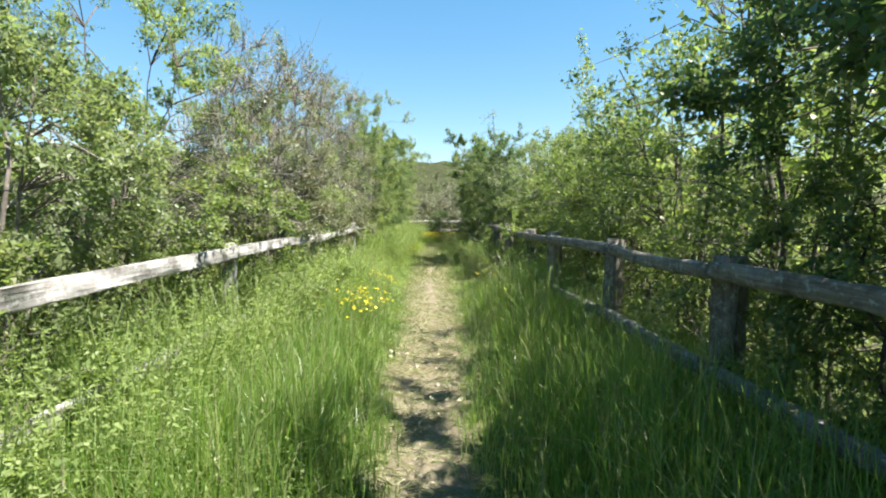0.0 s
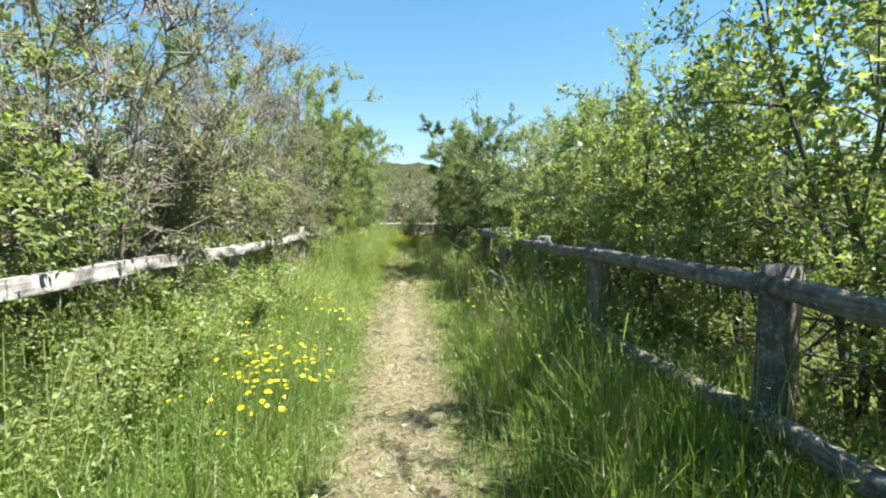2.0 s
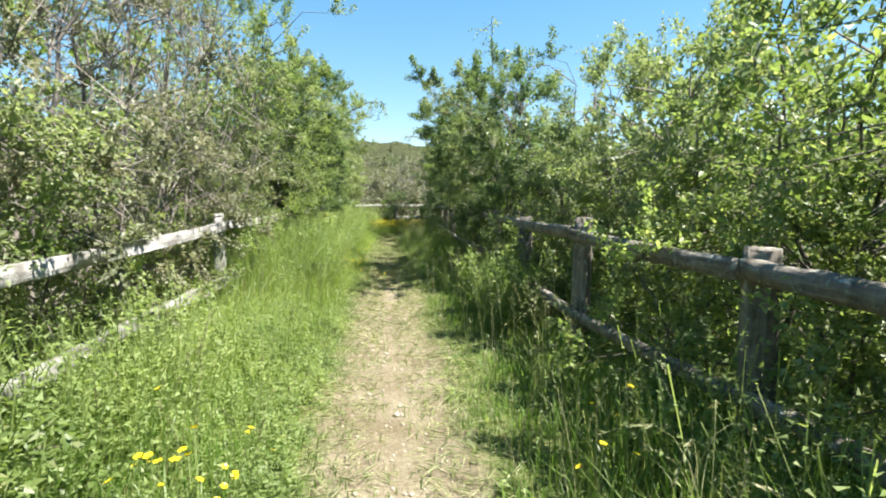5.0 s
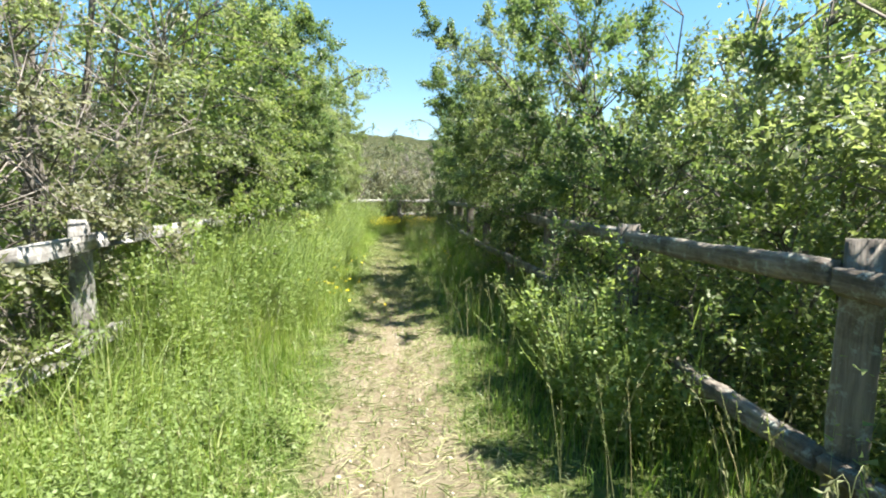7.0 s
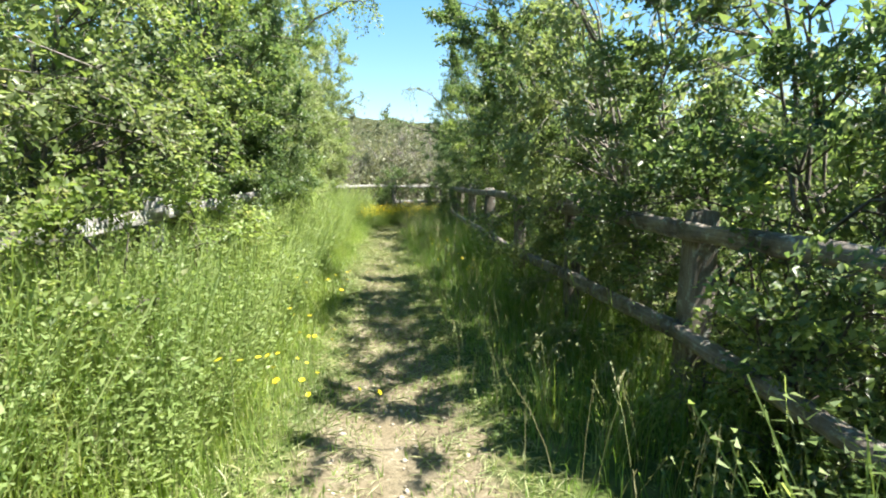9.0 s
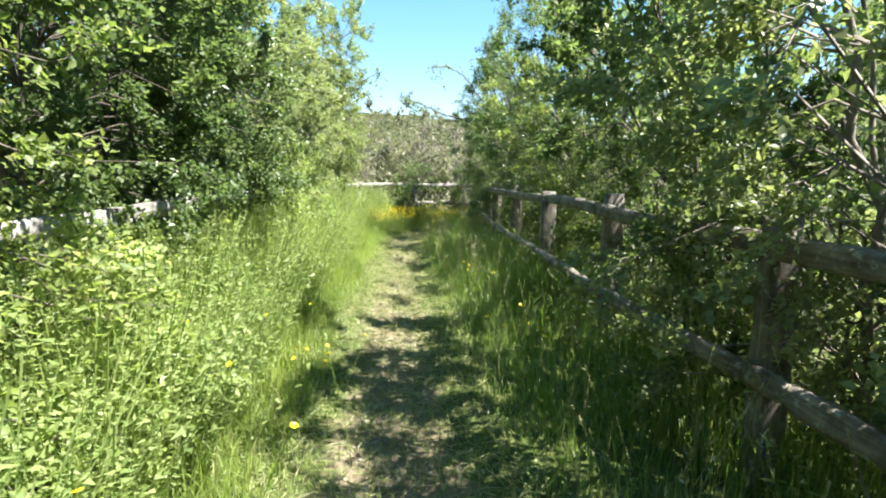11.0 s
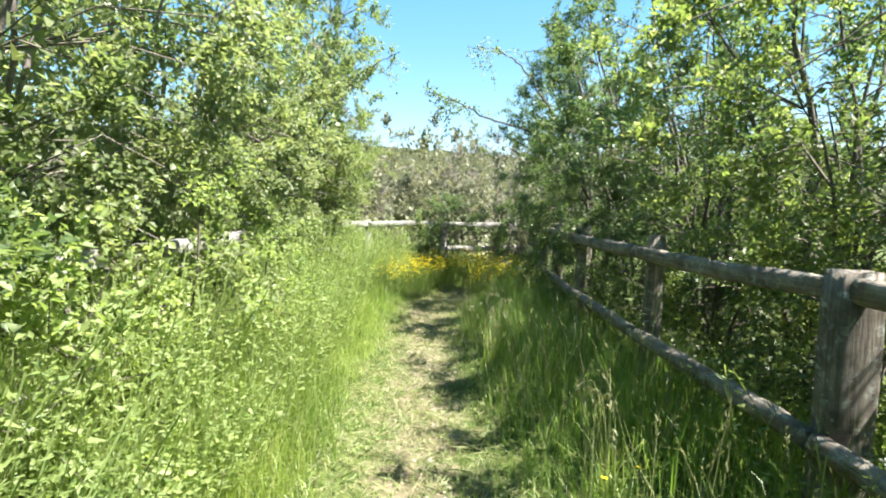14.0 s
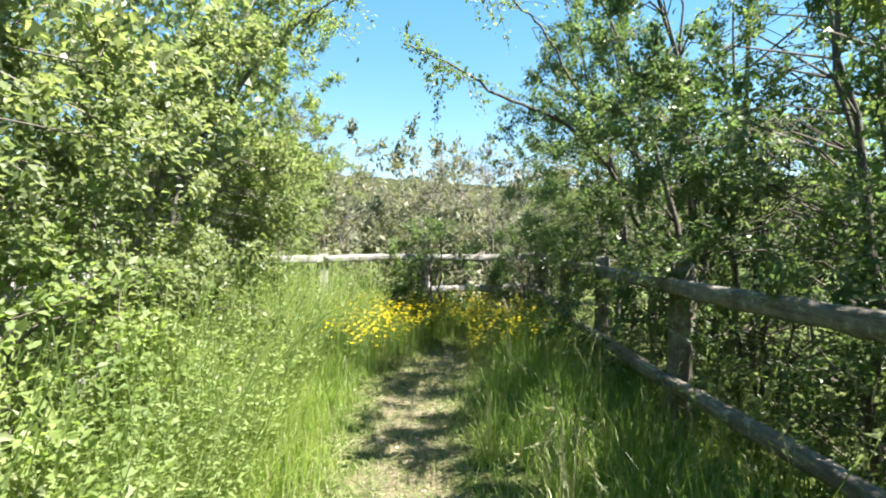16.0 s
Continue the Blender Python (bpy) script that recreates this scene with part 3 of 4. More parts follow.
for i, (x, y, h, r, lean, look_) in enumerate(LEFT_NEAR_START + LEFT_NEAR_END + RIGHT_NEAR_START + RIGHT_NEAR_END):
    leafmat, barkmat, text = GREENS[look_]
    rich = 2.0 if x > 0 and -1 < y < 3 else 0.42 if y < 0.5 else 2.1 if x < 0 and 16 < y < 20 else 1.4 if x < 0 and y > 16 else 1.6 if x < 0 and 3 < y < 9 else 2.4 if x > 0 and 17 < y < 19 else 2.0 if x > 0 and 14 < y < 17 else 1.5 if x > 0 and 9 < y < 14 else 1.4 if x > 0 and y > 9 else 1.35 if x < 0 and y < 11 else 1.1
    grown.append(shrub("shrub", x, y, h, r, 100 + i, text, int(LEAFINESS[look_] * h * r * rich), 0.044 if x < 0 and y > 20 else 0.043 if look_ == "dark" else 0.040, leafmat, barkmat, (lean, 0.0), dense=1.5 if x < 0 and 3 < y < 9 else 1.0, bare=1.0 if look_ == "bare" else 0.0, low=0.24 if x < 0 and look_ == "dark" else 0.05, shoots=18 if look_ in ("grey", "bare") else 14, shade_leaves=5000 if x > 0 and -1 < y < 3 else 1000 if x > 0 and 14 < y < 19 else 0 if x > 0 and y > 19 else 2500 if x < 0 and y > 15 else 1200 if x > 0 else 0))


def bough(root, points, radius, seed, leafmat, barkmat, twigs=26, count=900, size=0.05):
    """An arching branch with hanging sprays, part of a shrub."""
    rng = np.random.default_rng(seed)
    q = np.array(points) - np.array(root.matrix_basis.translation)
    t = np.linspace(0, len(q) - 1, 26)
    p = np.stack([np.interp(t, np.arange(len(q)), q[:, k]) for k in range(3)], -1)
    p[1:-1] = (p[:-2] + p[1:-1] + p[2:]) / 3
    p += rng.normal(0, 0.012, p.shape)
    soup = Soup()
    tubes(soup, p[None], (radius * np.linspace(1, 0.2, 26))[None], 5)
    at = p[rng.integers(6, 26, twigs)]
    d = unit(rng.normal(0, 0.6, (twigs, 3)) + np.array((-0.3, 0, -0.1)))
    ln = rng.uniform(0.15, 0.5, (twigs, 1))
    v = np.linspace(0, 1, 4)[None, :, None]
    tw = at[:, None] + (d * ln)[:, None] * v + np.array((0, 0, -0.3)) * ln[:, None] * v ** 2
    tubes(soup, tw, np.full((twigs, 1), 0.004) * np.array([[1, 0.8, 0.6, 0.3]]), 3)
    part("bough", soup.mesh("bough", barkmat), root)
    if not count:
        return
    pick = rng.integers(0, twigs, count)
    s = rng.uniform(0.1, 1.05, (count, 1))
    pos = at[pick] + d[pick] * ln[pick] * s + np.array((0, 0, -0.3)) * ln[pick] * s ** 2 + rng.normal(0, 0.03, (count, 3))
    L = size * rng.uniform(0.6, 1.2, count)
    ls = Soup()
    leaves(ls, pos, unit(d[pick] + rng.normal(0, 0.7, (count, 3))), unit(np.array((0, 0, 1.0)) + rng.normal(0, 0.5, (count, 3))), L, L * 0.55)
    tagged(part("spray", ls.mesh("spray", leafmat), root), kind="stuff")


bough(grown[32], [(2.9, 26.6, 1.6), (2.3, 26.0, 2.2), (1.8, 25.8, 2.6), (1.3, 25.5, 2.72), (0.8, 25.2, 2.78), (0.4, 25.0, 2.98), (0.0, 24.7, 3.0)], 0.028, 1, LEAF_DARK, BARK)
bough(grown[32], [(2.6, 26.8, 2.6), (2.0, 26.4, 3.2), (1.5, 26.0, 3.7), (1.0, 25.6, 3.85), (0.6, 25.2, 3.7)], 0.02, 2, LEAF_GREY, BARK, 20, 450)
bough(grown[12], [(-2.0, 19.4, 2.2), (-1.4, 19.3, 3.1), (-0.9, 19.2, 3.6), (-0.4, 19.1, 3.85), (-0.05, 19.0, 3.85)], 0.025, 3, LEAF_FRESH, BARK, 30, 1100)
bough(grown[15], [(-1.7, 25.2, 2.3), (-1.2, 25.2, 3.0), (-0.8, 25.2, 3.4), (-0.35, 25.1, 3.6)], 0.022, 4, LEAF_GREY, BARK, 24, 900)
bough(grown[26], [(2.2, 16.4, 2.4), (1.7, 16.4, 3.1), (1.2, 16.3, 3.5), (0.85, 16.3, 3.5)], 0.022, 5, LEAF_GREY, BARK, 26, 800)
bough(grown[26], [(2.2, 16.4, 3.2), (2.1, 16.3, 4.0), (2.05, 16.2, 4.5), (2.0, 16.0, 4.9)], 0.016, 6, LEAF_GREY, BARK, 16, 250)
# dead pale limbs low in the half-bare shrub
for k, (dx, dy, dz) in enumerate([(0.9, -0.6, 0.5), (0.8, 0.5, 0.8), (0.5, -0.9, 1.0), (1.0, 0.0, 0.1), (0.6, 0.9, 0.6)]):
    b0 = Vector((-2.75, 6.9, 1.25))
    bough(grown[5], [b0, b0 + Vector((dx, dy, dz)) * 0.45 + Vector((0, 0, 0.12)), b0 + Vector((dx, dy, dz)) * 0.8 + Vector((0, 0, 0.1)), b0 + Vector((dx, dy, dz)) * 1.1], 0.014, 20 + k, LEAF_GREY, BARK_PALE, 12, 0)
# low undergrowth behind the shaded fence
for i, (x, y, h) in enumerate([(2.75, 1.0, 2.1), (2.75, 2.6, 2.0), (2.75, 4.4, 1.7), (2.75, 5.9, 1.7), (2.7, 7.4, 1.9), (2.65, 9.0, 2.0), (2.75, 10.5, 1.7), (2.8, 12.0, 1.7), (2.6, 13.6, 2.1), (2.6, 15.2, 2.2), (2.6, 16.9, 2.2), (2.7, 19.1, 2.4), (2.7, 20.9, 2.5), (2.75, 22.7, 2.5), (2.85, 24.5, 2.5)]):
    shrub("shrub", x, y, h, 0.85, 520 + i, "low green shrub in shade behind the fence", 6400, 0.042, LEAF_DARK if h > 2.0 else LEAF_FRESH, BARK, (-0.25 if h > 2.0 else 0.0, 0.0), stems=5, shoots=4, dense=1.3, low=0.02, group="undergrowth behind the fence")
# brambles grown through and over the fences
BRAMBLES = [(-1.55, 14.5, 1.25), (-1.6, 15.9, 1.4), (-1.5, 16.8, 1.4), (-1.7, 17.7, 1.1), (-1.5, 20.2, 1.45), (-1.5, 21.1, 1.5), (-1.5, 21.9, 1.45), (-1.5, 22.6, 1.5), (-1.5, 23.4, 1.45), (-1.7, 24.7, 1.25), (-2.0, 25.9, 1.35), (1.8, 9.25, 1.35), (1.95, 12.0, 1.2), (1.95, 13.9, 1.6), (-1.75, 13.3, 1.3), (-1.55, 19.3, 1.45), (-2.1, 0.9, 0.9), (-2.15, 2.4, 1.0), (-2.2, 6.0, 1.1), (-2.3, 10.3, 1.35), (-2.3, 11.2, 1.3), (-2.3, 11.95, 1.2), (-2.2, 9.4, 1.2), (1.65, 12.55, 1.05), (-1.72, 5.6, 0.7), (-1.72, 6.5, 0.75), (-1.72, 7.4, 0.75), (-1.74, 8.3, 0.8)]
for i, (x, y, h) in enumerate(BRAMBLES):
    shrub("bramble_bush", x, y, h, 0.52, 600 + i, "low tangled bramble bush growing through the fence", 4400, 0.043, LEAF_HERB if i % 3 else LEAF_FRESH, BARK, stems=5, shoots=6, dense=1.5, low=0.02, split=False, group="brambles in the fences")
# slender trees over the right-hand fence
for i, (x, y, h, r, n) in enumerate([(3.0, 3.7, 4.8, 1.2, 16000), (3.0, 5.5, 4.2, 1.15, 17000), (3.1, 6.9, 3.5, 1.05, 16000)]):
    shrub("small_tree", x, y, h, r, 300 + i, "slender multi-stemmed tree with sparse sunlit leaves", n, 0.040, LEAF_FRESH, BARK, (-0.2, 0.1), 6, 12, 0.0, 0.05, True, True, 0.3, 0.9, "slender trees by the fence", 1200)
# the thicket behind, and beyond the cross fence
BACK = [(-5.6 - 0.4 * math.sin(i * 2.3), -3.5 + 2.8 * i, 3.4 + 0.1 * i + (1.3 if i > 5 else 0) + 0.3 * math.sin(i * 1.7)) for i in range(12)]
BACK += [(5.7 + 0.4 * math.sin(i * 1.9), -3.5 + 2.8 * i, (3.4 if i < 2 else 3.1) + 0.07 * i + 0.3 * math.sin(i * 2.1)) for i in range(12)]
BACK += [(-4.9 + 1.75 * i, 32.0 + 0.5 * math.sin(i * 2.7), 3.75 + 0.3 * math.sin(i * 1.3)) for i in range(6)]
BACK += [(-6.0 + 2.4 * i, 35.5 + 0.5 * math.sin(i * 1.7), 4.1 + 0.3 * math.sin(i * 2.9)) for i in range(7)]
BACK += [(-3.0 + 2.0 * i, -6.6, 3.6) for i in range(4)]
for i, (x, y, h) in enumerate(BACK):
    look_ = ("grey", "fresh", "dark", "fresh")[i % 4] if y < 30 else ("grey", "bare", "grey")[i % 3]
    leafmat, barkmat, text = GREENS[look_]
    leafmat = LEAF_DULL if y > 30 else leafmat
    shrub("shrub", x, y, h, 1.6, 400 + i, text, 6200 if abs(x) > 5 and 4 < y < 29 else 2600 if y < 0 else 4000, 0.12, leafmat, barkmat, dense=0.48, stems=5, shoots=10, split=False, fine=False, bare=0.5 if look_ == "bare" else 0.0, group="thicket behind the fences")
shrub("shrub", 0.5, 28.75, 1.95, 0.6, 480, "small dark green bush before the cross fence", 7000, 0.05, LEAF_DARK, BARK, shoots=4, stems=5, dense=1.6)
shrub("shrub", 2.15, 29.0, 1.9, 0.6, 481, "small dark green bush at the fence corner", 4200, 0.055, LEAF_DARK, BARK, shoots=4, stems=5, dense=1.5)


# ---------- grass and undergrowth ----------
def scatter(rng, n, x0, x1, y0, y1):
    return rng.uniform(x0, x1, n), rng.uniform(y0, y1, n)


def build_grass():
    rng = np.random.default_rng(50)
    x, y = scatter(rng, 225000, -2.25, 2.15, -2.0, 29.5)
    d = from_path(x, y)
    keep = rng.random(len(x)) < np.clip(0.10 + (d + 0.05) * 1.5, np.interp(y, [5, 12, 16, 20, 26], [0.06, 0.12, 0.34, 0.45, 0.6]), 1) * np.where(y > 28, 0.7, 1) * (0.62 + 0.25 * tufts(x, y)).clip(0.25, 1)
    keep &= d > -0.30
    x, y, d = x[keep], y[keep], d[keep]
    tall = np.interp(y, [0, 8, 10, 13, 15, 20, 23.5, 25.5, 29], [0.56, 0.56, 0.42, 0.42, 0.58, 0.72, 0.66, 0.44, 0.46])
    tall = tall * np.where(x > 1.0, np.interp(y, [7, 10], [1.25, 0.85]), np.where(x > 0, np.interp(y, [7, 10], [1.1, 0.9]), 1.0))
    reach = np.interp(y, [0, 9, 11, 15, 20, 22.5, 25, 27], [0.62, 0.85, 1.25, 1.3, 1.3, 1.1, 0.8, 0.5])
    low = np.where(x < track(y), np.interp(y, [4, 6, 10, 20, 23, 25], [0.0, 0.1, 0.2, 0.25, 0.15, 0.0]), np.interp(y, [14, 16, 19, 20.5], [0.0, 0.25, 0.25, 0.0]))
    hgt = (np.interp(y, [12, 17], [0.07, 0.055]) + tall * np.clip((d - low) / reach, 0, 1) ** np.interp(y, [6, 10, 22, 26], [1.0, 1.7, 1.6, 1.2])) * rng.uniform(0.55, 1.2, len(x)) * (1 + 0.20 * mottle(x * 1.6, y * 1.6))
    soup = Soup()
    blades(soup, x, y, ground_z(x, y) - 0.01, hgt.clip(0.04, 1.1), rng.uniform(0.0045, 0.0095, len(x)), rng, 1.2)
    tagged(new("grass", soup.mesh("grass", GRASS)), "tall lush green meadow grass on both verges", "grass", kind="stuff")
    # taller pale grass on the sunny bank
    x, y = scatter(rng, 62000, -2.0, -0.2, 9.5, 27.5)
    d = from_path(x, y)
    keep = (d > 0.3) & (rng.random(len(x)) < np.clip(d * 1.6, 0, 1) * np.interp(x, [-2.0, -1.5], [0.45, 1.0]) * np.interp(y, [10.5, 14, 19], [0.06, 0.7, 1.0]))
    x, y, d = x[keep], y[keep], d[keep]
    tall = np.interp(y, [9.5, 13, 16, 20, 24, 27], [0.62, 0.85, 1.02, 1.12, 1.0, 0.45])
    hgt = (0.08 + tall * np.clip((d - 0.15) / 1.1, 0, 1) ** np.interp(y, [14, 19, 25], [1.8, 1.6, 1.3])) * rng.uniform(0.6, 1.15, len(x)) * (1 + 0.15 * mottle(x * 1.6, y * 1.6))
    soup = Soup()
    blades(soup, x, y, ground_z(x, y) - 0.01, hgt.clip(0.05, 1.25), rng.uniform(0.004, 0.0095, len(x)), rng, 1.15)
    tagged(new("meadow_grass", soup.mesh("meadow_grass", GRASS_PALE)), "tall pale yellow-green grass on the sunny bank", "grass", kind="stuff")
    # dry flattened grass at the path's edges
    x, y = scatter(rng, 75000, -1.6, 1.3, -2.0, 28.5)
    d = from_path(x, y)
    span_ = np.interp(y, [0, 8, 11, 16, 20, 23], [0.25, 0.4, 0.85, 0.8, 0.8, 0.4]) * np.where(x < track(y), 1.2, 0.6)
    keep = (d > np.interp(y, [15, 18], [-0.22, -0.6])) & (d < span_) & (rng.random(len(x)) < 0.8)
    x, y = x[keep], y[keep]
    soup = Soup()
    n = len(x)
    at = np.stack([x, y, ground_z(x, y) + rng.uniform(0.004, 0.035, n)], -1)
    a = rng.uniform(0, 6.28, n)
    leaves(soup, at, np.stack([np.cos(a), np.sin(a), rng.normal(0.12, 0.22, n)], -1), unit(np.array((0, 0, 1.0)) + rng.normal(0, 0.3, (n, 3))), rng.uniform(0.05, 0.16, n), rng.uniform(0.003, 0.007, n))
    tagged(new("dry_grass", soup.mesh("dry_grass", STRAW)), "flattened straw-coloured dry grass along the path", "dry grass", kind="stuff")
    # short worn turf where the path is grassed over
    x, y = scatter(rng, 34000, -1.3, 1.9, 15.5, 28.8)
    d = from_path(x, y)
    keep = (d < 0.5) & (rng.random(len(x)) < np.interp(y, [15.5, 19, 24, 26], [0.2, 0.85, 0.75, 1.0]) * (0.7 + 0.3 * tufts(x, y)))
    x, y = x[keep], y[keep]
    soup = Soup()
    blades(soup, x, y, ground_z(x, y) - 0.006, rng.uniform(0.03, 0.085, len(x)), rng.uniform(0.004, 0.008, len(x)), rng, 1.5)
    tagged(new("short_grass", soup.mesh("short_grass", STRAW)), "short pale trodden turf on the path", "grass", kind="stuff")
    # flowering stalks
    n = 2600
    x, y = scatter(rng, n, -2.2, 2.2, -1.0, 27.5)
    keep = (from_path(x, y) > np.where(x > 0, 0.2, 0.4)) & (rng.random(n) < np.where(x > 0, 1.0, 0.45))
    x, y = x[keep], y[keep]
    n = len(x)
    hgt = rng.uniform(0.5, 0.85, n)
    a = rng.uniform(0, 6.28, n)
    lean = rng.uniform(0.05, 0.35, n)
    u = np.linspace(0, 1, 5)
    p = np.stack([x[:, None] + np.cos(a)[:, None] * (lean * hgt)[:, None] * u ** 2, y[:, None] + np.sin(a)[:, None] * (lean * hgt)[:, None] * u ** 2, ground_z(x, y)[:, None] + hgt[:, None] * (u - 0.10 * lean[:, None] * u ** 3)], -1)
    soup = Soup()
    tubes(soup, p, np.full((n, 1), 0.0016) * np.array([[1.2, 1.1, 1.0, 0.8, 0.6]]), 3)
    k = 8
    s = rng.uniform(0.0, 1.0, (n, k, 1))
    ear = p[:, None, 3] * (1 - s) + p[:, None, 4] * s + rng.normal(0, 0.004, (n, k, 3))
    al = unit((p[:, 4] - p[:, 3])[:, None] + rng.normal(0, 0.05, (n, k, 3)))
    leaves(soup, ear.reshape(-1, 3), al.reshape(-1, 3), unit(rng.normal(size=(n * k, 3))), rng.uniform(0.018, 0.038, n * k), rng.uniform(0.005, 0.009, n * k))
    tagged(new("grass_stalks", soup.mesh("grass_stalks", SEED)), "tall pale grass stalks with feathery seed heads", "grass", kind="stuff")


build_grass()


# number, plan box, least and most height, leaf length, leaves a stem, distance kept from the path
TALL_HERBS = [
    (7400, -2.5, -1.25, -1.0, 10.5, 0.50, 0.98, 0.048, 16, 0.3),
    (1900, -1.75, -1.0, 10.5, 12.8, 0.2, 0.5, 0.042, 14, 0.5),
    (1000, -2.2, -1.3, 12.6, 13.6, 0.6, 1.1, 0.044, 16, 0.6),
    (9000, -2.1, -0.95, 13.6, 19.5, 0.65, 1.25, 0.044, 17, 0.45),
    (9400, -2.3, -0.85, 19, 27.5, 0.65, 1.35, 0.044, 17, 0.4),
    (2000, 1.5, 2.7, -1.5, 28.5, 0.35, 0.95, 0.050, 13, 0.3),
    (1800, -2.8, -0.3, 26.3, 28.2, 0.75, 1.25, 0.048, 14, 0.4),
    (600, 1.3, 1.85, 5.6, 9.2, 0.5, 1.0, 0.042, 13, 0.3),
    (900, 1.15, 1.75, 11.6, 12.95, 0.4, 0.95, 0.05, 14, 0.3),
]
LOW_HERBS = [
    (6200, -1.95, -0.5, 0.0, 12.5, 0.18, 0.56, 0.040, 12, 0.25),
    (2200, -1.5, -0.35, -1.0, 25, 0.08, 0.32, 0.032, 10, 0.12),
    (1500, 0.45, 1.6, -1.0, 26, 0.10, 0.36, 0.034, 9, 0.1),
]


def build_herbs():
    rng = np.random.default_rng(60)
    soup, stalks = Soup(), Soup()
    for n, x0, x1, y0, y1, h0, h1, size, k, clear in TALL_HERBS + LOW_HERBS:
        x, y = scatter(rng, n, x0, x1, y0, y1)
        keep = (from_path(x, y) > clear) & (tufts(x * 0.8 + 3, y * 0.8) + rng.normal(0, 0.5, n) > -0.35)
        x, y = x[keep], y[keep]
        m = len(x)
        hgt = rng.uniform(h0, h1, m) * np.clip(0.22 + from_path(x, y) / 1.35, 0.3, 1.0)
        lean, grow = rng.normal(0, 0.27, (m, 2)), rng.uniform(0.65, 1.35, (m, 1))
        base = np.stack([x, y, ground_z(x, y)], -1)
        tip = base + np.stack([lean[:, 0] * hgt, lean[:, 1] * hgt, hgt], -1)
        if h1 > 0.55:
            small_leaves(stalks, base, tip - base, rng.normal(size=(m, 3)), np.linalg.norm(tip - base, axis=1), np.full(m, 0.006))
        s = np.linspace(0.22, 1.0, k)[None, :] + rng.normal(0, 0.03, (m, k))
        at = base[:, None] * (1 - s[..., None]) + tip[:, None] * s[..., None]
        ang = np.arange(k)[None] * 2.4 + rng.uniform(0, 6.28, (m, 1)) + rng.normal(0, 0.3, (m, k))
        al = np.stack([np.cos(ang), np.sin(ang), rng.normal(0.15, 0.35, (m, k))], -1)
        nn = unit(np.array((0, 0, 1.0)) + rng.normal(0, 0.35, (m, k, 3)))
        L = 0.9 * size * grow * rng.uniform(0.55, 1.35, (m, k)) * (1.15 - 0.5 * s)
        small_leaves(soup, at.reshape(-1, 3), al.reshape(-1, 3), nn.reshape(-1, 3), L.ravel(), (L * rng.uniform(0.34, 0.56, (m, k))).ravel())
    tagged(new("herb_leaves", soup.mesh("herb_leaves", LEAF_HERB)), "leafy green nettles and herbs along the fences", "undergrowth", kind="stuff")
    tagged(new("herb_stems", stalks.mesh("herb_stems", LEAF_HERB)), "thin green stems of herbs along the fences", "undergrowth", kind="stuff")


build_herbs()


def build_stones():
    rng = np.random.default_rng(70)
    x, y = scatter(rng, 9000, -0.7, 0.8, -1.5, 27)
    keep = from_path(x, y) < 0.02
    x, y = x[keep], y[keep]
    n = len(x)
    r = rng.gamma(2.0, 0.0042, n).clip(0.003, 0.03)
    ico = np.array([[1, 0, 0], [-1, 0, 0], [0, 1, 0], [0, -1, 0], [0, 0, 0.7], [0, 0, -0.7]])
    T = np.array([[0, 2, 4], [2, 1, 4], [1, 3, 4], [3, 0, 4], [2, 0, 5], [1, 2, 5], [3, 1, 5], [0, 3, 5]])
    v = ico[None] * r[:, None, None] * rng.uniform(0.6, 1.3, (n, 6, 3))
    v += np.stack([x, y, ground_z(x, y) + r * 0.15], -1)[:, None]
    soup = Soup()
    soup.add(v, T[None] + (np.arange(n) * 6)[:, None, None])
    tagged(new("gravel", soup.mesh("gravel", STONE)), "small pale stones and crumbs of earth on the path", "gravel", kind="stuff")


build_stones()


# ---------- flowers ----------
def flower(kind, label, hgt, petals, length, width, petal, group, cup):
    root = thing(kind, Matrix.Translation((0, 0, -50)), label, "flower", group)
    soup = Soup()
    u = np.linspace(0, 1, 4)
    p = np.stack([0.04 * u ** 2, 0.01 * np.sin(u * 4), u * hgt], -1)[None]
    tubes(soup, p, np.array([[0.0022, 0.002, 0.0018, 0.0016]]), 4)
    stem = part("stem", soup.mesh("stem", LEAF_HERB), root)
    soup = Soup()
    a = np.arange(petals) * 6.283 / petals
    al = np.stack([np.cos(a), np.sin(a), 0 * a + cup], -1)
    leaves(soup, np.tile(p[0, -1], (petals, 1)) + al * 0.003, al, np.tile((0, 0, 1.0), (petals, 1)), np.full(petals, length), np.full(petals, width), 0.62, 0.1)
    blossom = part("blossom", soup.mesh("blossom", petal), root)
    bm = bmesh.new()
    bmesh.ops.create_icosphere(bm, subdivisions=1, radius=length * 0.32, matrix=Matrix.Translation(p[0, -1] + (0, 0, 0.003)) @ Matrix.Diagonal((1, 1, 0.5, 1)))
    me = bpy.data.meshes.new("centre")
    bm.to_mesh(me)
    bm.free()
    me.materials.append(FLOWER_EYE)
    part("centre", me, blossom)
    return root


def plant(source, spots, seed, sizes=(0.8, 1.22)):
    rng = random.Random(seed)
    for i, (x, y) in enumerate(spots):
        z = float(ground_z(np.float64(x), np.float64(y)))
        s = rng.uniform(*sizes)
        m = Matrix.Translation((x, y, z - 0.01)) @ Euler((rng.gauss(0, 0.3), rng.gauss(0, 0.3), rng.uniform(0, 6.28))).to_matrix().to_4x4() @ Matrix.Scale(s, 4)
        if i == 0:
            source.matrix_basis = m
        else:
            copy_thing(source, m)


def patch(seed, rows):
    rng = random.Random(seed)
    return [(rng.gauss(x, sx), rng.gauss(y, sy)) for x, y, sx, sy, n in rows for _ in range(n)]


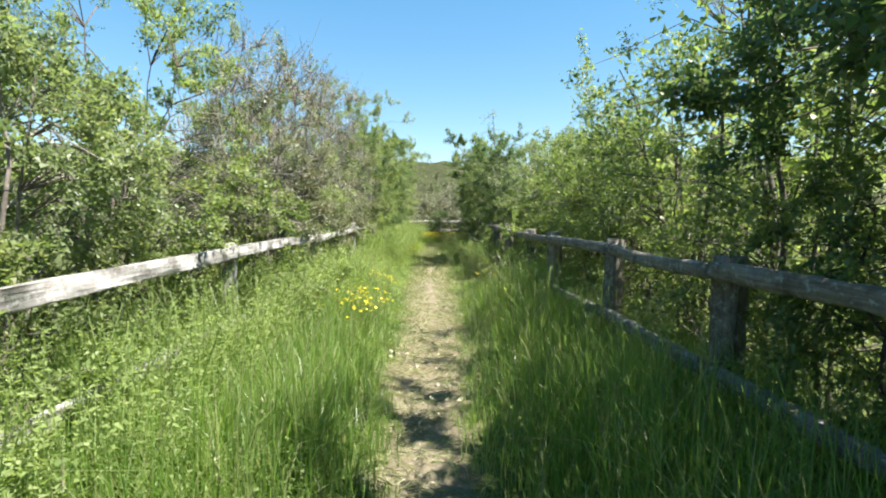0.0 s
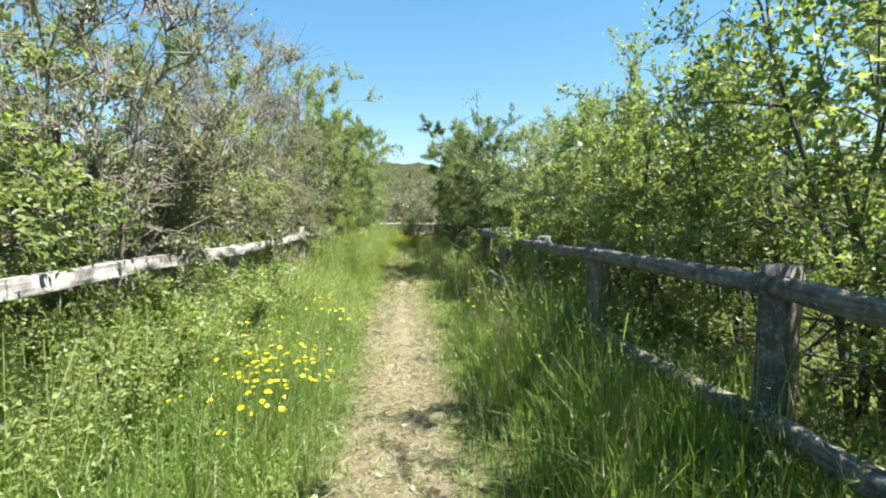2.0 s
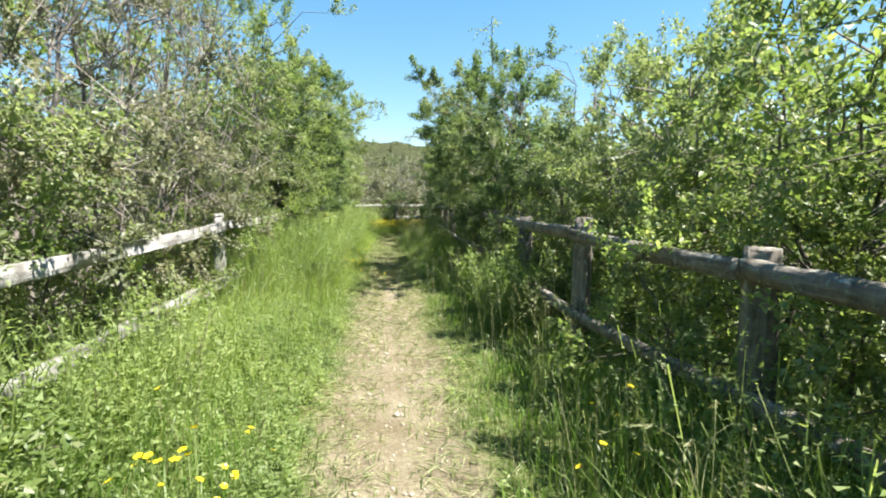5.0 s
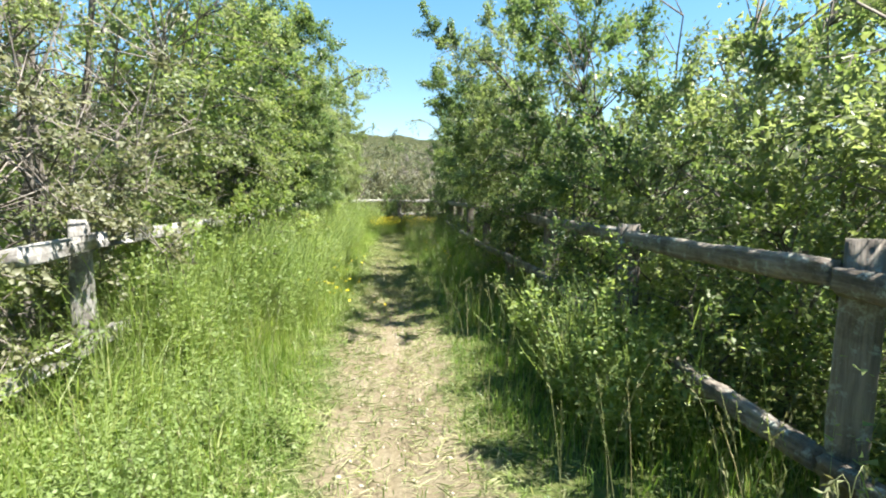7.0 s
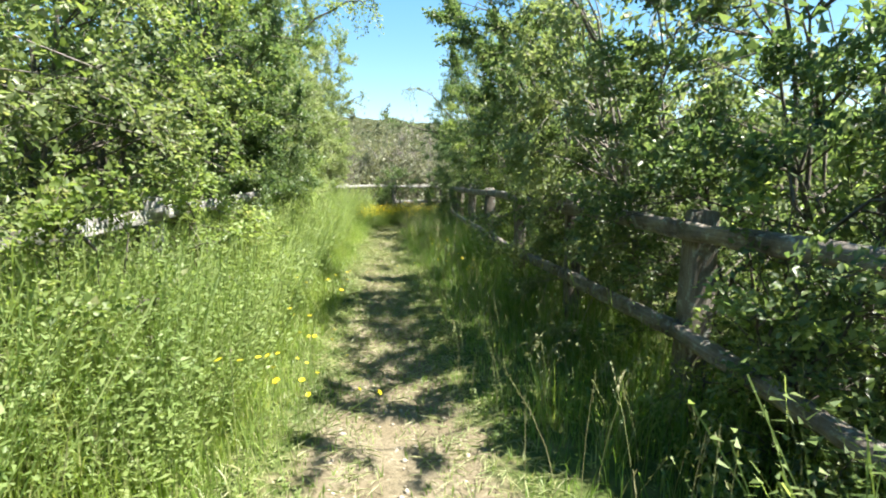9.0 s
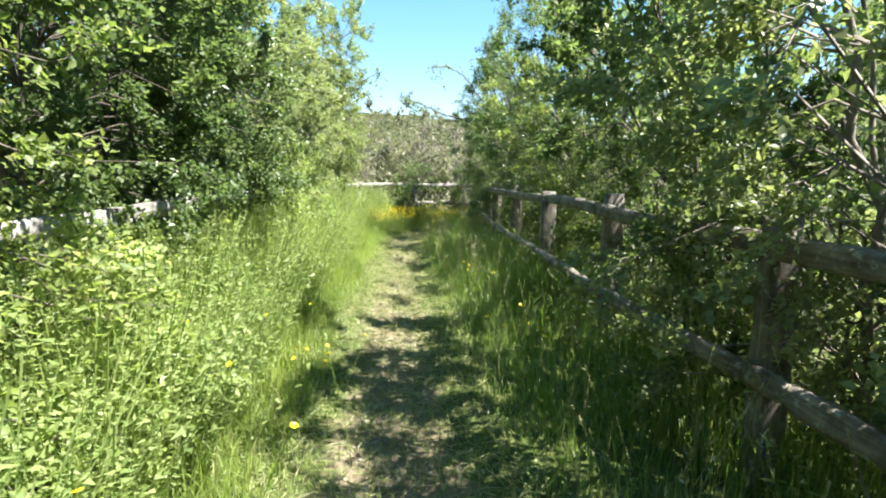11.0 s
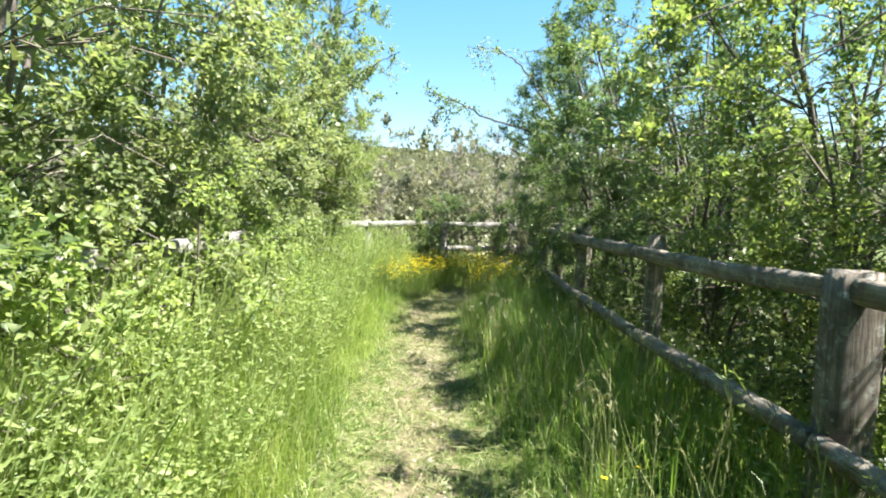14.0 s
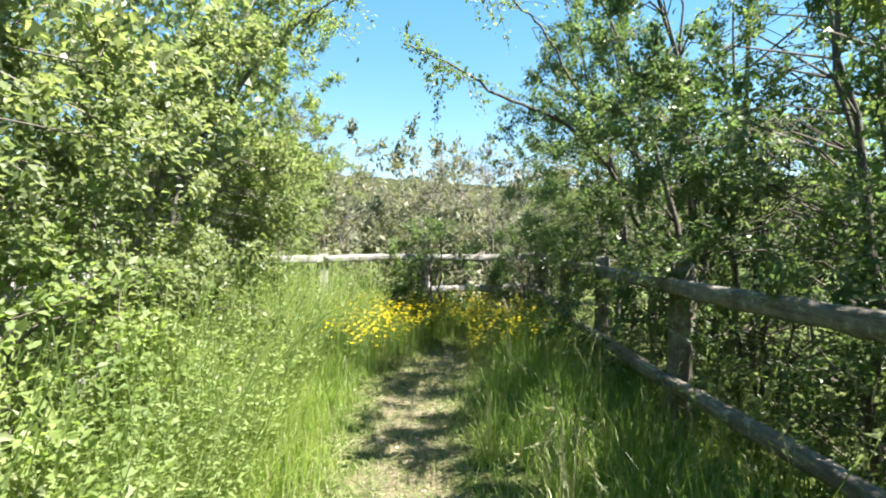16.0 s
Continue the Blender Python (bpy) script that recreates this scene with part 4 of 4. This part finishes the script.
butter = flower("buttercup", "bright yellow buttercup on a thin green stem", 0.51, 5, 0.0135, 0.014, PETAL_YELLOW, "buttercups in the verge", 0.45)
plant(butter, patch(1, [(-0.78, 5.95, 0.16, 0.28, 120), (-1.4, 7.3, 0.14, 0.25, 40), (-1.5, 6.4, 0.12, 0.15, 12), (-0.72, 8.4, 0.13, 0.3, 32), (-0.6, 7.9, 0.08, 0.12, 8), (-0.55, 14.7, 0.14, 0.3, 24), (0.98, 8.3, 0.1, 0.3, 8), (1.25, 7.2, 0.12, 0.25, 16), (-0.85, 18.0, 0.3, 0.7, 18), (1.0, 18.6, 0.3, 0.7, 8), (0.75, 20.0, 0.1, 0.2, 5), (-0.75, 16.6, 0.25, 0.5, 12), (0.85, 17.6, 0.2, 0.5, 10)]), 5)
daisy = flower("daisy", "small white daisy with a yellow centre", 0.07, 11, 0.014, 0.005, PETAL_WHITE, "daisies at the path's edge", 0.1)
plant(daisy, patch(2, [(-0.30, 5.2, 0.05, 0.07, 12), (0.3, 3.9, 0.06, 0.1, 5)]), 6)


def build_flower_carpet():
    rng = np.random.default_rng(80)
    n = 2900
    x, y = rng.normal(0.5, 1.1, n), rng.uniform(26.0, 29.4, n)
    keep = (x > -1.5) & (x < 2.1) & (from_path(x, y) > np.where(y > 27.4, -0.5, 0.03))
    x, y = x[keep], y[keep]
    n = len(x)
    hgt = rng.uniform(0.34, 0.60, n)
    top = np.stack([x, y, ground_z(x, y) + hgt], -1)
    soup = Soup()
    for j in range(5):
        a = j * 1.2566 + rng.uniform(0, 0.4, n)
        leaves(soup, top, np.stack([np.cos(a), np.sin(a), rng.uniform(0.2, 0.6, n)], -1), np.tile((0, 0, 1.0), (n, 1)), rng.uniform(0.017, 0.025, n), np.full(n, 0.019), 0.62, 0.1)
    stalks = Soup()
    u = np.linspace(0, 1, 2)[None, :, None]
    tubes(stalks, (top - np.stack([0 * x, 0 * x, hgt], -1))[:, None] * (1 - u) + top[:, None] * u, np.full((n, 2), 0.0018), 3)
    tagged(new("buttercup_carpet", soup.mesh("buttercup_carpet", PETAL_YELLOW)), "carpet of yellow buttercup blossoms before the cross fence", "flowers", kind="stuff")
    tagged(new("buttercup_stems", stalks.mesh("buttercup_stems", LEAF_HERB)), "green stems under the buttercup carpet", "flowers", kind="stuff")


build_flower_carpet()


def grass_tuft(x, y, hgt, stalks, seed):
    """A clump of arching pale stalks with nodding seed heads."""
    rng = np.random.default_rng(seed)
    root = thing("grass_tuft", Matrix.Translation((x, y, float(ground_z(np.float64(x), np.float64(y))))), "arching pale grass clump with nodding seed heads", "grass", "grass tufts in the shade")
    a, reach = rng.uniform(0, 6.283, stalks), rng.uniform(0.12, 0.5, stalks) * hgt
    top = hgt * rng.uniform(0.7, 1.1, stalks)
    u = np.linspace(0, 1, 9)
    out = np.stack([np.cos(a), np.sin(a)], -1)
    foot = rng.normal(0, 0.03, (stalks, 2))
    xy = foot[:, None] + out[:, None] * (reach[:, None] * u ** 2.4)[..., None]
    z = top[:, None] * (np.sin(u * 1.9)[None] / math.sin(1.57)) * (1 - 0.12 * u[None] ** 4)
    p = np.concatenate([xy, z[..., None]], -1)
    for k in range(stalks):
        one = Soup()
        tubes(one, p[k:k + 1], np.linspace(0.0024, 0.0011, 9)[None], 3)
        stalk = part("stalk", one.mesh("stalk", SEED), root)
        ear = Soup()
        w = rng.uniform(5.9, 8.0, 16)
        at = np.stack([np.interp(w, np.arange(9), p[k, :, j]) for j in range(3)], -1)
        al = unit(np.tile(p[k, 8] - p[k, 6], (16, 1)) + rng.normal(0, 0.05, (16, 3)))
        leaves(ear, at, al, unit(rng.normal(size=(16, 3))), rng.uniform(0.02, 0.045, 16), rng.uniform(0.006, 0.011, 16))
        tagged(part("seed_head", ear.mesh("seed_head", SEED), stalk), kind="stuff")
    n = 26
    soup = Soup()
    blades(soup, rng.normal(0, 0.05, n), rng.normal(0, 0.05, n), np.zeros(n), rng.uniform(0.4, 0.9, n) * hgt, rng.uniform(0.006, 0.011, n), rng, 1.3)
    part("blade_clump", soup.mesh("blade_clump", GRASS_PALE), root)


for i, (x, y, hgt, stalks) in enumerate([(1.32, 10.35, 0.72, 9), (1.15, 10.0, 0.55, 5), (0.74, 22.95, 0.78, 10), (0.86, 23.3, 0.7, 7), (0.62, 24.2, 0.7, 6), (1.05, 8.0, 0.8, 8), (1.25, 8.9, 0.75, 7), (0.95, 14.6, 0.7, 6), (1.2, 14.1, 0.6, 5), (1.0, 20.6, 0.7, 7), (0.9, 6.6, 0.75, 7), (1.3, 5.0, 0.75, 6)]):
    grass_tuft(x, y, hgt, stalks, 900 + i)
